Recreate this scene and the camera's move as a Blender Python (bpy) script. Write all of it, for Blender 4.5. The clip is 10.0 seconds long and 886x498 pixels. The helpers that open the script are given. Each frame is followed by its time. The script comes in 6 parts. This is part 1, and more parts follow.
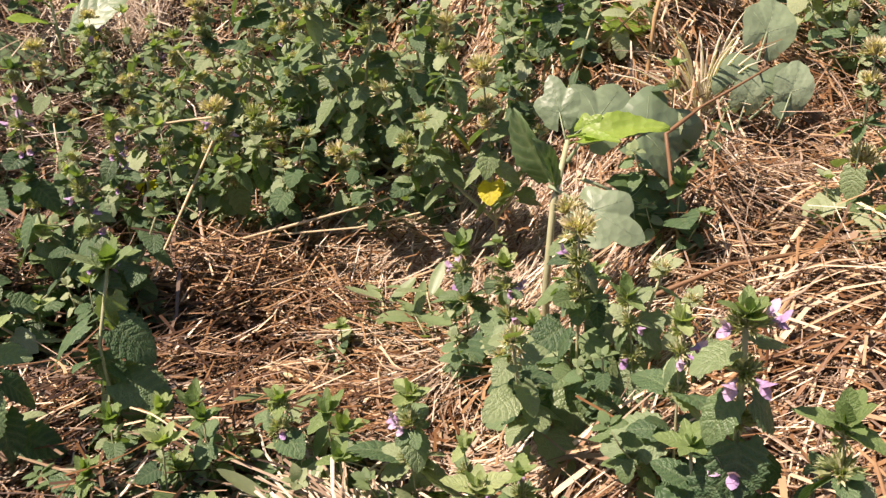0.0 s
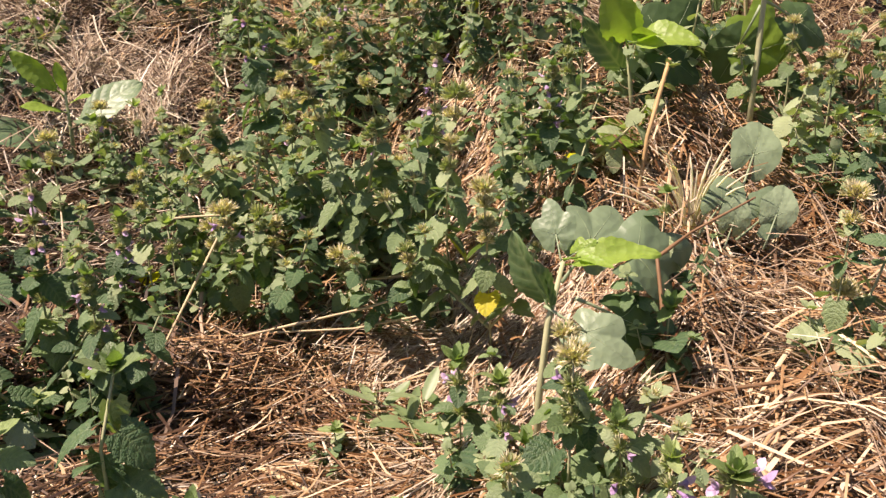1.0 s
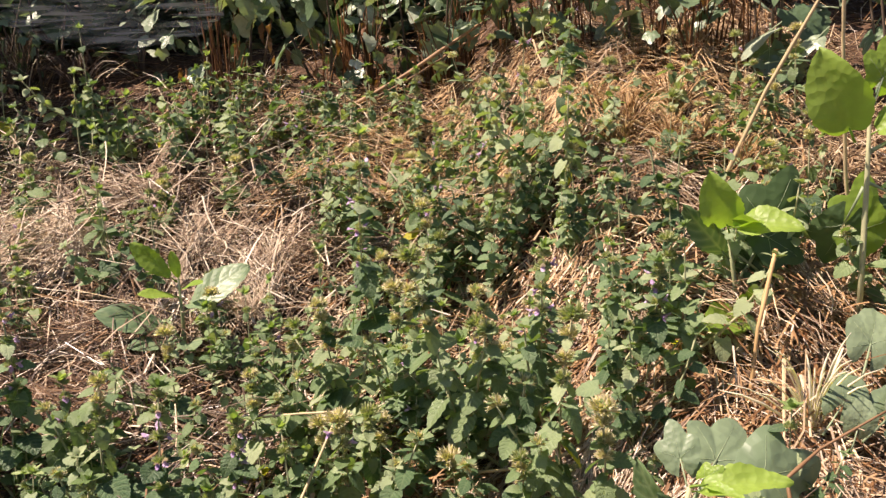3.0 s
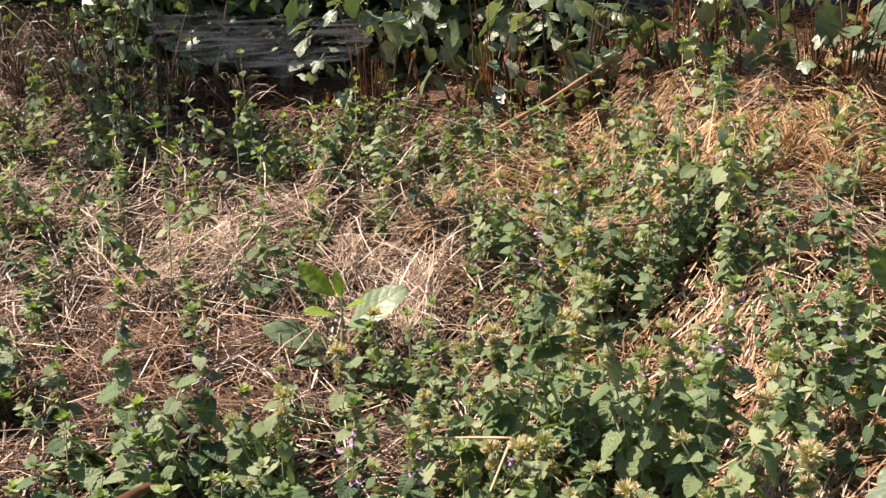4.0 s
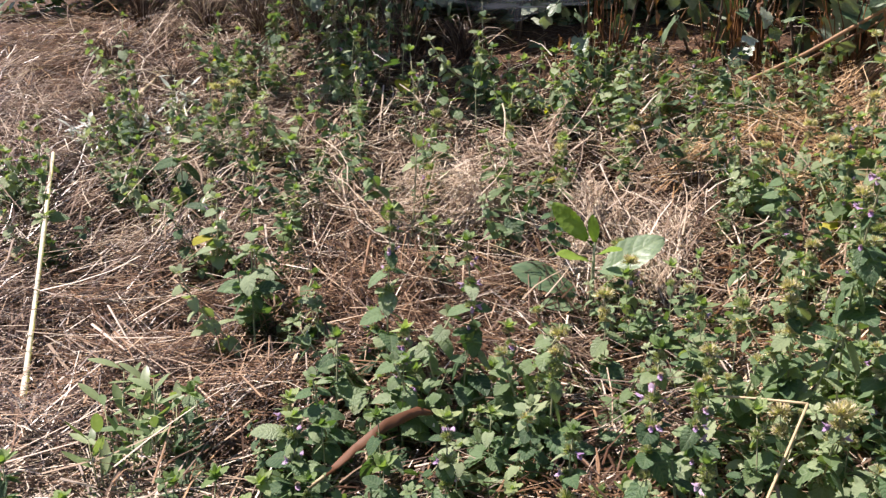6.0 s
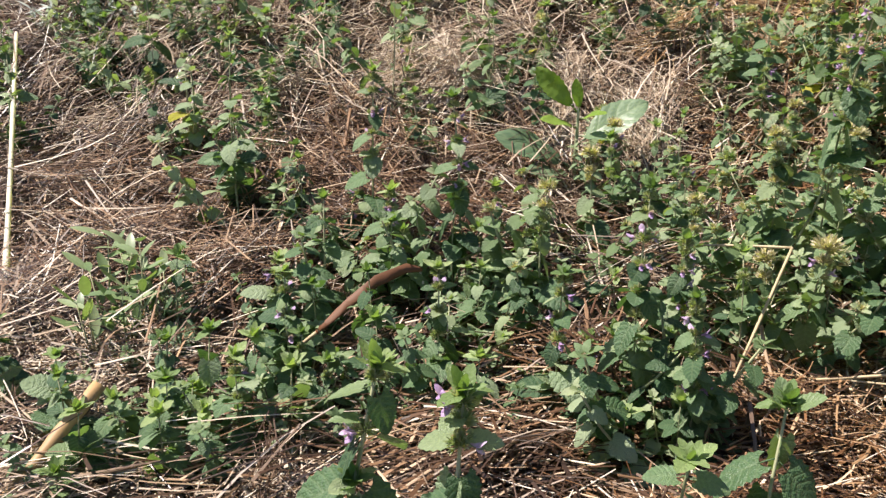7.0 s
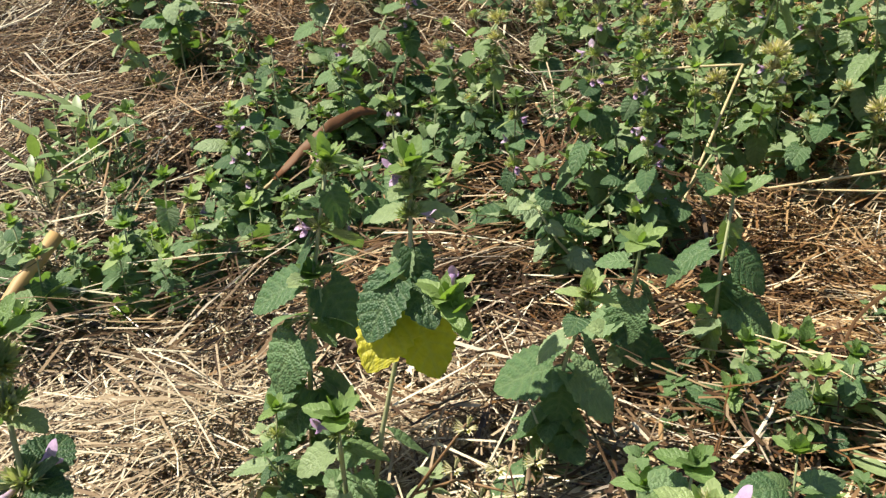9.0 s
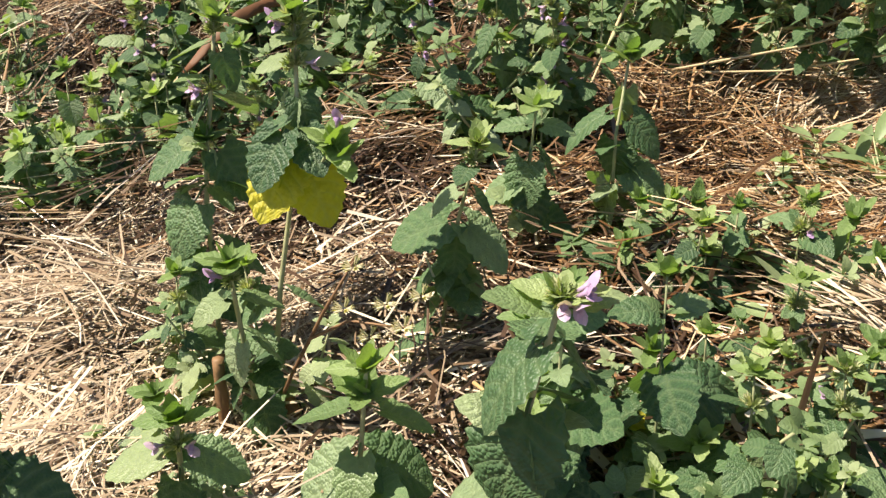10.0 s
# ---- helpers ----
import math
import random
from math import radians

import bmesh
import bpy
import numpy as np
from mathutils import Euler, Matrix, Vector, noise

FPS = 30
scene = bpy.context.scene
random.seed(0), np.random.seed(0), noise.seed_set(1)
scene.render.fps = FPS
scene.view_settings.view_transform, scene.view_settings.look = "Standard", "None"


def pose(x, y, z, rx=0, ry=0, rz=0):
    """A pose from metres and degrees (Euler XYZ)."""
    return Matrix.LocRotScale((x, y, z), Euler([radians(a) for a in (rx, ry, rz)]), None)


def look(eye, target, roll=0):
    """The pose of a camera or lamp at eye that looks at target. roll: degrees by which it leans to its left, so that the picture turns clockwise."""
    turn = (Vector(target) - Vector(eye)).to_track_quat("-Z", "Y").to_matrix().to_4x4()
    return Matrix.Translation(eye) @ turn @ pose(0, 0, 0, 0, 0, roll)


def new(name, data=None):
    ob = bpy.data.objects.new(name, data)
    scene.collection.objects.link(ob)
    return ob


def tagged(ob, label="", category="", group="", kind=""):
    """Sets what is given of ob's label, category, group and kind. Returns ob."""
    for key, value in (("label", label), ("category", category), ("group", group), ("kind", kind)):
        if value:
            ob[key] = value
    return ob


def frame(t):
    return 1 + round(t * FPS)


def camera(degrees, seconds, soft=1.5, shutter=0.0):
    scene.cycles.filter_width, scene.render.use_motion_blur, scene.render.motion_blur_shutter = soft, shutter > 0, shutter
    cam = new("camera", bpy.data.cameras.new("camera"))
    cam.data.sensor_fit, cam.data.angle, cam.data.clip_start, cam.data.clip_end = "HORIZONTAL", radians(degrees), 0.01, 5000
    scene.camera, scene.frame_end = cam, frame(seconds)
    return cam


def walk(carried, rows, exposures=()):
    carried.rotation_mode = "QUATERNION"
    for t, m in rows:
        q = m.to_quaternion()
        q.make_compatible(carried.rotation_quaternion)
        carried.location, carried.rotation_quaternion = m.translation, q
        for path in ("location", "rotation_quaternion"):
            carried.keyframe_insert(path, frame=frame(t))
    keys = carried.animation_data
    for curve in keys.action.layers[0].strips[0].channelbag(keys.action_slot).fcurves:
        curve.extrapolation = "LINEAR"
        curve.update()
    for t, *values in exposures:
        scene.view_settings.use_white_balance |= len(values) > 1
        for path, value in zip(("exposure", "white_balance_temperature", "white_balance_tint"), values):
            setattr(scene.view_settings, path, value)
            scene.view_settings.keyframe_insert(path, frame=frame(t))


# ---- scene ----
cam = camera(54.3, 10.0, soft=1.4)
# Eye, target and roll along the way (metres, z = 0 near the foot of the slope).
PATH = [
    (0, (-0.151, -0.066, 0.809), (0.041, 1.675, -0.158), -2.3),
    (0.5, (-0.159, -0.062, 0.837), (0.057, 1.715, -0.056), -0.7),
    (1, (-0.167, -0.076, 0.873), (0.067, 1.736, 0.060), 0.3),
    (1.5, (-0.173, -0.091, 0.900), (0.075, 1.748, 0.155), 0.8),
    (2, (-0.188, -0.088, 0.933), (0.035, 1.781, 0.259), 2.0),
    (2.2, (-0.183, -0.073, 0.957), (0.019, 1.82, 0.344), -0.1),
    (3.3, (-0.246, -0.036, 1.013), (-0.196, 1.888, 0.469), -1.8),
    (3.5, (-0.27, -0.039, 1.020), (-0.247, 1.887, 0.481), -1.4),
    (4, (-0.364, -0.057, 1.033), (-0.513, 1.875, 0.538), -2.2),
    (4.5, (-0.436, -0.064, 1.045), (-0.715, 1.857, 0.565), -1.8),
    (5, (-0.51, -0.058, 1.053), (-0.933, 1.839, 0.581), -0.5),
    (5.2, (-0.522, -0.054, 1.051), (-0.97, 1.839, 0.586), -0.6),
    (6.3, (-0.614, -0.032, 0.928), (-1.139, 1.788, 0.284), -1.1),
    (6.5, (-0.618, -0.042, 0.906), (-1.125, 1.762, 0.207), -1.2),
    (7, (-0.616, -0.063, 0.879), (-1.06, 1.729, 0.109), -1.4),
    (7.5, (-0.626, -0.077, 0.855), (-1.084, 1.686, 0.028), -2.2),
    (8, (-0.617, -0.09, 0.830), (-1.059, 1.655, -0.043), -3.0),
    (8.5, (-0.609, -0.101, 0.813), (-1.028, 1.632, -0.093), -3.6),
    (9, (-0.591, -0.108, 0.783), (-0.952, 1.596, -0.200), -4.0),
    (9.5, (-0.567, -0.132, 0.740), (-0.867, 1.521, -0.345), -4.0),
    (10, (-0.542, -0.151, 0.726), (-0.766, 1.488, -0.398), -3.4),
]
walk(cam, [(t, look(eye, target, roll)) for t, eye, target, roll in PATH],
     [(0.0, 0.84, 7000, 26), (2.0, 0.86, 7150, 24), (3.5, 1.00, 6950, 25), (5.0, 0.93, 6450, 28), (6.5, 0.89, 6150, 19), (7.5, 0.87, 6250, 13), (9.0, 0.85, 6650, 0), (10.0, 1.00, 6850, 8)])

# ---- light ----
SUN = Vector((-0.50, 0.02, 0.865)).normalized()
world = bpy.data.worlds.new("sky")
scene.world = world
world.use_nodes = True
wn, wl = world.node_tree.nodes, world.node_tree.links
wn.clear()
sky = wn.new("ShaderNodeTexSky")
sky.sky_type = "NISHITA"
sky.sun_disc = False
sky.sun_elevation = math.asin(SUN.z)
sky.sun_rotation = math.atan2(SUN.x, SUN.y)
sky_bg = wn.new("ShaderNodeBackground")
sky_bg.inputs["Strength"].default_value = 0.06
sky_out = wn.new("ShaderNodeOutputWorld")
wl.new(sky.outputs[0], sky_bg.inputs[0])
wl.new(sky_bg.outputs[0], sky_out.inputs[0])
sun_data = bpy.data.lights.new("sun", "SUN")
sun_data.energy, sun_data.angle, sun_data.color = 5.0, radians(0.53), (1.0, 0.92, 0.78)
sun = new("sun", sun_data)
sun.matrix_world = look(SUN * 20, (0, 0, 0))

# ---- materials ----


def material(name, build, roughness=0.7, translucent=0.0, bump=(0.0, 1.0), clear=0.0, specular=0.4, veined=0.0):
    """A surface: build(nodes, links) returns the colour socket; bump is (strength, scale) of the fine relief."""
    mat = bpy.data.materials.new(name)
    mat.use_nodes = True
    n, l = mat.node_tree.nodes, mat.node_tree.links
    n.clear()
    colour = build(n, l)
    if veined:
        at = n.new("ShaderNodeAttribute")
        at.attribute_name = "leaf_place"
        split = n.new("ShaderNodeSeparateXYZ")
        l.new(at.outputs["Vector"], split.inputs[0])

        def maths(kind, a, b=None):
            node = n.new("ShaderNodeMath")
            node.operation = kind
            for k, value in enumerate((a, b)):
                if value is not None and not isinstance(value, (int, float)):
                    l.new(value, node.inputs[k])
                elif value is not None:
                    node.inputs[k].default_value = value
            return node.outputs[0]

        side = maths("ABSOLUTE", split.outputs[0])
        phase = maths("SUBTRACT", maths("MULTIPLY", split.outputs[1], 6.0), maths("MULTIPLY", maths("POWER", side, 1.5), 1.5))
        ridge = maths("ABSOLUTE", maths("SINE", maths("MULTIPLY", phase, math.pi)))
        middle = maths("MINIMUM", maths("MULTIPLY", side, 6.0), 1.0)
        veins = maths("MULTIPLY", maths("POWER", ridge, 0.6), middle)
        pale = n.new("ShaderNodeMix")
        pale.data_type, pale.blend_type = "RGBA", "MIX"
        l.new(maths("MULTIPLY", maths("SUBTRACT", 1.0, veins), veined), pale.inputs[0])
        l.new(colour, pale.inputs[6])
        pale.inputs[7].default_value = (0.36, 0.42, 0.22, 1)
        colour = pale.outputs[2]
    bsdf = n.new("ShaderNodeBsdfPrincipled")
    bsdf.inputs["Roughness"].default_value = roughness
    bsdf.inputs["Specular IOR Level"].default_value = specular
    l.new(colour, bsdf.inputs["Base Color"])
    if bump[0]:
        co = n.new("ShaderNodeTexCoord")
        tex = n.new("ShaderNodeTexVoronoi")
        tex.inputs["Scale"].default_value = bump[1]
        if veined:
            flat = n.new("ShaderNodeMapping")
            flat.inputs["Scale"].default_value = (0.45, 1.0, 1.0)
            l.new(at.outputs["Vector"], flat.inputs[0])
            l.new(flat.outputs[0], tex.inputs["Vector"])
        else:
            l.new(co.outputs["Object"], tex.inputs["Vector"])
        relief = n.new("ShaderNodeBump")
        relief.inputs["Strength"].default_value = bump[0]
        relief.inputs["Distance"].default_value = 0.02
        if veined:
            l.new(maths("SUBTRACT", maths("MULTIPLY", veins, 0.8), maths("MULTIPLY", tex.outputs["Distance"], 0.9)), relief.inputs["Height"])
        else:
            l.new(tex.outputs["Distance"], relief.inputs["Height"])
        l.new(relief.outputs[0], bsdf.inputs["Normal"])
    last = bsdf.outputs[0]
    if translucent:
        warm = n.new("ShaderNodeMix")
        warm.data_type, warm.blend_type = "RGBA", "MULTIPLY"
        warm.inputs[0].default_value = 1.0
        l.new(colour, warm.inputs[6])
        warm.inputs[7].default_value = (1.45, 1.70, 0.50, 1)
        through_leaf = n.new("ShaderNodeBsdfTranslucent")
        l.new(warm.outputs[2], through_leaf.inputs[0])
        mix = n.new("ShaderNodeMixShader")
        mix.inputs[0].default_value = translucent
        l.new(last, mix.inputs[1])
        l.new(through_leaf.outputs[0], mix.inputs[2])
        last = mix.outputs[0]
    if clear:
        glass = n.new("ShaderNodeBsdfTransparent")
        mix = n.new("ShaderNodeMixShader")
        streak = n.new("ShaderNodeTexNoise")
        streak.inputs["Scale"].default_value = 9.0
        streak.inputs["Detail"].default_value = 6.0
        co = n.new("ShaderNodeTexCoord")
        squash = n.new("ShaderNodeMapping")
        squash.inputs["Scale"].default_value = (0.7, 1.0, 9.0)
        l.new(co.outputs["Object"], squash.inputs[0])
        l.new(squash.outputs[0], streak.inputs["Vector"])
        span = n.new("ShaderNodeMapRange")
        span.inputs["From Min"].default_value, span.inputs["From Max"].default_value = 0.35, 0.65
        span.inputs["To Min"].default_value, span.inputs["To Max"].default_value = clear + 0.2, clear - 0.3
        l.new(streak.outputs["Fac"], span.inputs[0])
        l.new(span.outputs[0], mix.inputs[0])
        l.new(last, mix.inputs[1])
        l.new(glass.outputs[0], mix.inputs[2])
        last = mix.outputs[0]
    out = n.new("ShaderNodeOutputMaterial")
    l.new(last, out.inputs[0])
    return mat


def ramp(n, stops):
    node = n.new("ShaderNodeValToRGB")
    e = node.color_ramp.elements
    while len(e) < len(stops):
        e.new(0.5)
    for k, (at, c) in enumerate(stops):
        e[k].position, e[k].color = at, (*c, 1)
    return node


def mottled(stops, source="object", scale=40.0, amount=0.35, dark=0.7):
    """Colour by piece (object or mesh island), broken up by noise at two scales."""
    def build(n, l):
        if source == "object":
            pick = n.new("ShaderNodeObjectInfo").outputs["Random"]
        else:
            pick = n.new("ShaderNodeNewGeometry").outputs["Random Per Island"]
        tone = ramp(n, stops)
        l.new(pick, tone.inputs[0])
        co = n.new("ShaderNodeTexCoord")
        last = tone.outputs[0]
        for s, a in ((scale, amount), (scale * 0.17, amount * 0.8)):
            tex = n.new("ShaderNodeTexNoise")
            tex.inputs["Scale"].default_value = s
            tex.inputs["Detail"].default_value = 4.0
            l.new(co.outputs["Object"], tex.inputs["Vector"])
            span = n.new("ShaderNodeMapRange")
            span.inputs["From Min"].default_value, span.inputs["From Max"].default_value = 0.3, 0.7
            span.inputs["To Min"].default_value, span.inputs["To Max"].default_value = dark, 2.0 - dark
            l.new(tex.outputs["Fac"], span.inputs[0])
            mix = n.new("ShaderNodeMix")
            mix.data_type, mix.blend_type = "RGBA", "MULTIPLY"
            mix.inputs[0].default_value = a
            l.new(last, mix.inputs[6])
            l.new(span.outputs[0], mix.inputs[7])
            last = mix.outputs[2]
        return last
    return build


LEAF = material("horehound_leaf", mottled([(0.0, (0.042, 0.092, 0.042)), (0.45, (0.082, 0.152, 0.066)), (0.8, (0.165, 0.25, 0.122)), (1.0, (0.28, 0.345, 0.205))], scale=6.0), 0.50, 0.25, (0.38, 22.0), veined=0.16, specular=0.45)
# Pale leaf of young shoots; also stands in for sunlit leaves on thicket herbs.
LEAF_PALE = material("pale_leaf", mottled([(0.0, (0.105, 0.172, 0.070)), (0.5, (0.18, 0.25, 0.115)), (1.0, (0.33, 0.385, 0.22))], scale=6.0), 0.42, 0.25, (0.32, 20.0), veined=0.12)
LEAF_TIP = material("shoot_leaf", mottled([(0.0, (0.145, 0.225, 0.080)), (0.5, (0.22, 0.305, 0.11)), (1.0, (0.34, 0.41, 0.19))], scale=6.0), 0.46, 0.32, (0.32, 20.0), veined=0.12)
LEAF_YELLOW = material("yellow_leaf", mottled([(0.0, (0.46, 0.43, 0.035)), (1.0, (0.62, 0.54, 0.06))], scale=5.0), 0.5, 0.45, (0.4, 12.0), veined=0.2)
STEM = material("green_stem", mottled([(0.0, (0.29, 0.32, 0.17)), (1.0, (0.42, 0.41, 0.24))], scale=60.0), 0.6)
CALYX = material("green_calyx", mottled([(0.0, (0.22, 0.27, 0.12)), (0.6, (0.36, 0.38, 0.20)), (1.0, (0.58, 0.54, 0.37))], "island", 30.0), 0.6, 0.25)
CALYX_DRY = material("dry_calyx", mottled([(0.0, (0.34, 0.31, 0.17)), (0.45, (0.58, 0.50, 0.34)), (1.0, (0.84, 0.75, 0.61))], "island", 30.0), 0.7, 0.25)
PETAL = material("purple_petal", mottled([(0.0, (0.40, 0.24, 0.50)), (1.0, (0.62, 0.46, 0.68))], scale=20.0), 0.5, 0.3)
FIG = material("fig_leaf", mottled([(0.0, (0.14, 0.20, 0.115)), (1.0, (0.24, 0.305, 0.19))], scale=5.0, dark=0.72), 0.44, 0.15, (0.10, 9.0), specular=0.45)
FIG_YOUNG = material("young_fig_leaf", mottled([(0.0, (0.19, 0.30, 0.045)), (1.0, (0.27, 0.39, 0.075))], scale=5.0, dark=0.8), 0.45, 0.38, (0.15, 9.0))
VEIN = material("leaf_vein", mottled([(0.0, (0.27, 0.34, 0.20)), (1.0, (0.33, 0.40, 0.26))], scale=20.0), 0.5, 0.2)
# Deeper green fig leaf; shade on some of the leaves is put into it.
FIG_DEEP = material("dark_fig_leaf", mottled([(0.0, (0.038, 0.078, 0.030)), (1.0, (0.080, 0.135, 0.052))], scale=5.0, dark=0.75), 0.52, 0.18, (0.12, 9.0), specular=0.35)
FIG_FOLDED = material("folded_fig_leaf", mottled([(0.0, (0.085, 0.155, 0.06)), (1.0, (0.15, 0.23, 0.10))], scale=5.0, dark=0.8), 0.42, 0.25, (0.1, 9.0), veined=0.35)
ROSETTE = material("rosette_leaf", mottled([(0.0, (0.11, 0.18, 0.095)), (1.0, (0.18, 0.255, 0.145))], scale=5.0, dark=0.8), 0.42, 0.2, (0.12, 9.0), veined=0.2)
HEDGE = material("hedge_leaf", mottled([(0.0, (0.07, 0.12, 0.06)), (0.5, (0.15, 0.215, 0.125)), (0.85, (0.27, 0.33, 0.23)), (1.0, (0.42, 0.46, 0.36))], scale=5.0), 0.36, 0.15, (0.15, 9.0), specular=0.6)
HEDGE_MASS = material("hedge_mass", mottled([(0.0, (0.07, 0.115, 0.06)), (0.6, (0.15, 0.21, 0.115)), (1.0, (0.27, 0.32, 0.20))], "island", 5.0), 0.42, 0.2)
STRAW = material("straw", mottled([(0.0, (0.09, 0.05, 0.025)), (0.35, (0.28, 0.18, 0.10)), (0.7, (0.50, 0.37, 0.24)), (1.0, (0.82, 0.69, 0.53))], "island", 50.0), 0.45, 0.2)
# Brown straw, darker still because its colour also carries shade among the herbs.
STRAW_DARK = material("shaded_brown_straw", mottled([(0.0, (0.03, 0.014, 0.008)), (0.55, (0.115, 0.058, 0.029)), (0.86, (0.29, 0.17, 0.092)), (1.0, (0.64, 0.48, 0.33))], "island", 50.0), 0.5, 0.12)
STRAW_PALE = material("pale_straw", mottled([(0.0, (0.15, 0.09, 0.055)), (0.5, (0.36, 0.255, 0.175)), (0.85, (0.60, 0.48, 0.37)), (1.0, (0.82, 0.72, 0.60))], "island", 50.0), 0.42, 0.15)
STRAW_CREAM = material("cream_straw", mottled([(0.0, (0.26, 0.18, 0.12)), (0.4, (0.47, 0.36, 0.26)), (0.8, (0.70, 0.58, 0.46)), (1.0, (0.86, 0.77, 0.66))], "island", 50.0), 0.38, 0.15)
STRAW_RED = material("reddish_straw", mottled([(0.0, (0.09, 0.036, 0.015)), (0.4, (0.27, 0.14, 0.062)), (0.75, (0.50, 0.32, 0.175)), (1.0, (0.84, 0.67, 0.49))], "island", 50.0), 0.42, 0.2)
STRAW_GREY = material("grey_straw", mottled([(0.0, (0.026, 0.014, 0.009)), (0.55, (0.095, 0.054, 0.034)), (0.80, (0.32, 0.23, 0.165)), (1.0, (0.90, 0.80, 0.69))], "island", 50.0), 0.32, 0.15, specular=0.6)
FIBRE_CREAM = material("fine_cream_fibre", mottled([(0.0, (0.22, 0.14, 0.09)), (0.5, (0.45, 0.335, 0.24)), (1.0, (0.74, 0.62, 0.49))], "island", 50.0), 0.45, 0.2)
FIBRE = material("fine_fibre", mottled([(0.0, (0.11, 0.062, 0.036)), (0.5, (0.24, 0.15, 0.092)), (1.0, (0.50, 0.38, 0.27))], "island", 50.0), 0.5, 0.2)
STALK = material("dry_stalk", mottled([(0.0, (0.40, 0.30, 0.16)), (1.0, (0.58, 0.46, 0.28))], scale=25.0), 0.6)
BARK = material("dark_bark", mottled([(0.0, (0.07, 0.05, 0.035)), (1.0, (0.14, 0.10, 0.07))], scale=25.0), 0.8)
GOLD = material("golden_grass", mottled([(0.0, (0.26, 0.14, 0.06)), (0.5, (0.54, 0.34, 0.17)), (1.0, (0.80, 0.62, 0.40))], "island", 50.0), 0.5, 0.2)
RUST = material("rusty_grass", mottled([(0.0, (0.06, 0.025, 0.012)), (0.6, (0.22, 0.10, 0.04)), (1.0, (0.60, 0.36, 0.18))], "island", 50.0), 0.5, 0.25)
CANE = material("brown_cane", mottled([(0.0, (0.17, 0.09, 0.045)), (1.0, (0.34, 0.20, 0.10))], scale=25.0), 0.6)
CANE_PALE = material("tawny_cane", mottled([(0.0, (0.34, 0.20, 0.085)), (1.0, (0.52, 0.34, 0.16))], scale=18.0, dark=0.55), 0.55)
SILVER = material("silvery_leaf", mottled([(0.0, (0.36, 0.41, 0.36)), (1.0, (0.60, 0.64, 0.60))], scale=8.0), 0.4, 0.15)
RUST_LEAF = material("tawny_dead_leaf", mottled([(0.0, (0.15, 0.065, 0.026)), (1.0, (0.34, 0.17, 0.075))], scale=12.0, dark=0.5), 0.6, 0.25, (0.3, 14.0))
DEAD = material("dead_leaf", mottled([(0.0, (0.20, 0.085, 0.04)), (1.0, (0.33, 0.16, 0.08))], scale=12.0, dark=0.5), 0.6, 0.15, (0.4, 14.0))
FILM = material("grey_web_film", mottled([(0.0, (0.60, 0.60, 0.58)), (1.0, (0.74, 0.74, 0.72))], scale=8.0), 0.35, clear=0.84)
SEED = material("pale_seed", mottled([(0.0, (0.74, 0.66, 0.55)), (1.0, (0.88, 0.82, 0.73))], "island", 40.0), 0.55, 0.25)


def soil_colour(n, l):
    co = n.new("ShaderNodeTexCoord")
    fine, wide = n.new("ShaderNodeTexNoise"), n.new("ShaderNodeTexNoise")
    fine.inputs["Scale"].default_value, fine.inputs["Detail"].default_value = 60.0, 8.0
    wide.inputs["Scale"].default_value, wide.inputs["Detail"].default_value = 4.0, 4.0
    a = ramp(n, [(0.3, (0.05, 0.027, 0.016)), (0.55, (0.12, 0.068, 0.04)), (0.75, (0.24, 0.15, 0.092))])
    b = ramp(n, [(0.3, (0.6, 0.55, 0.5)), (0.7, (1.0, 0.95, 0.9))])
    mix = n.new("ShaderNodeMix")
    mix.data_type, mix.blend_type = "RGBA", "MULTIPLY"
    mix.inputs[0].default_value = 0.8
    for t in (fine, wide):
        l.new(co.outputs["Object"], t.inputs["Vector"])
    l.new(fine.outputs["Fac"], a.inputs[0])
    l.new(wide.outputs["Fac"], b.inputs[0])
    l.new(a.outputs[0], mix.inputs[6])
    l.new(b.outputs[0], mix.inputs[7])
    return mix.outputs[2]


SOIL = material("soil", soil_colour, 0.9, bump=(0.6, 70.0))

# ---- the lie of the land ----


def step(a, b, v):
    t = np.clip((np.asarray(v, float) - a) / (b - a), 0, 1)
    return t * t * (3 - 2 * t)


def land(x, y):
    """Height of the ground: flat in front, a slope behind, a low bank on one side, small humps."""
    x, y = np.asarray(x, float), np.asarray(y, float)
    z = 0.02 + 0.07 * step(1.05, 0.35, y)
    z = z + 0.20 * np.clip(np.minimum(y, 2.0) - 1.15, 0, None) + 0.33 * np.clip(np.minimum(y, 3.9) - 2.0, 0, None)
    z = z + 0.10 * np.clip(np.minimum(y, 7.0) - 3.9, 0, None) + 0.22 * step(-0.08, 0.36, x)
    humps = 0.010 * np.sin(7.1 * x + 1.3) * np.sin(6.3 * y + 0.4) + 0.006 * np.sin(17.0 * x + 3 * y) * np.sin(15.0 * y - 4 * x + 1.0)
    return z + humps


def mesh_of(name, verts, faces, mats, slots=None, smooth=True, places=None):
    me = bpy.data.meshes.new(name)
    me.from_pydata([tuple(v) for v in verts], [], faces)
    for m in mats:
        me.materials.append(m)
    if slots is not None:
        me.polygons.foreach_set("material_index", slots)
    if smooth:
        me.polygons.foreach_set("use_smooth", [True] * len(me.polygons))
    if places:
        spot = me.attributes.new("leaf_place", "FLOAT_VECTOR", "POINT")
        spot.data.foreach_set("vector", [c for p in places for c in p])
    me.update()
    return me


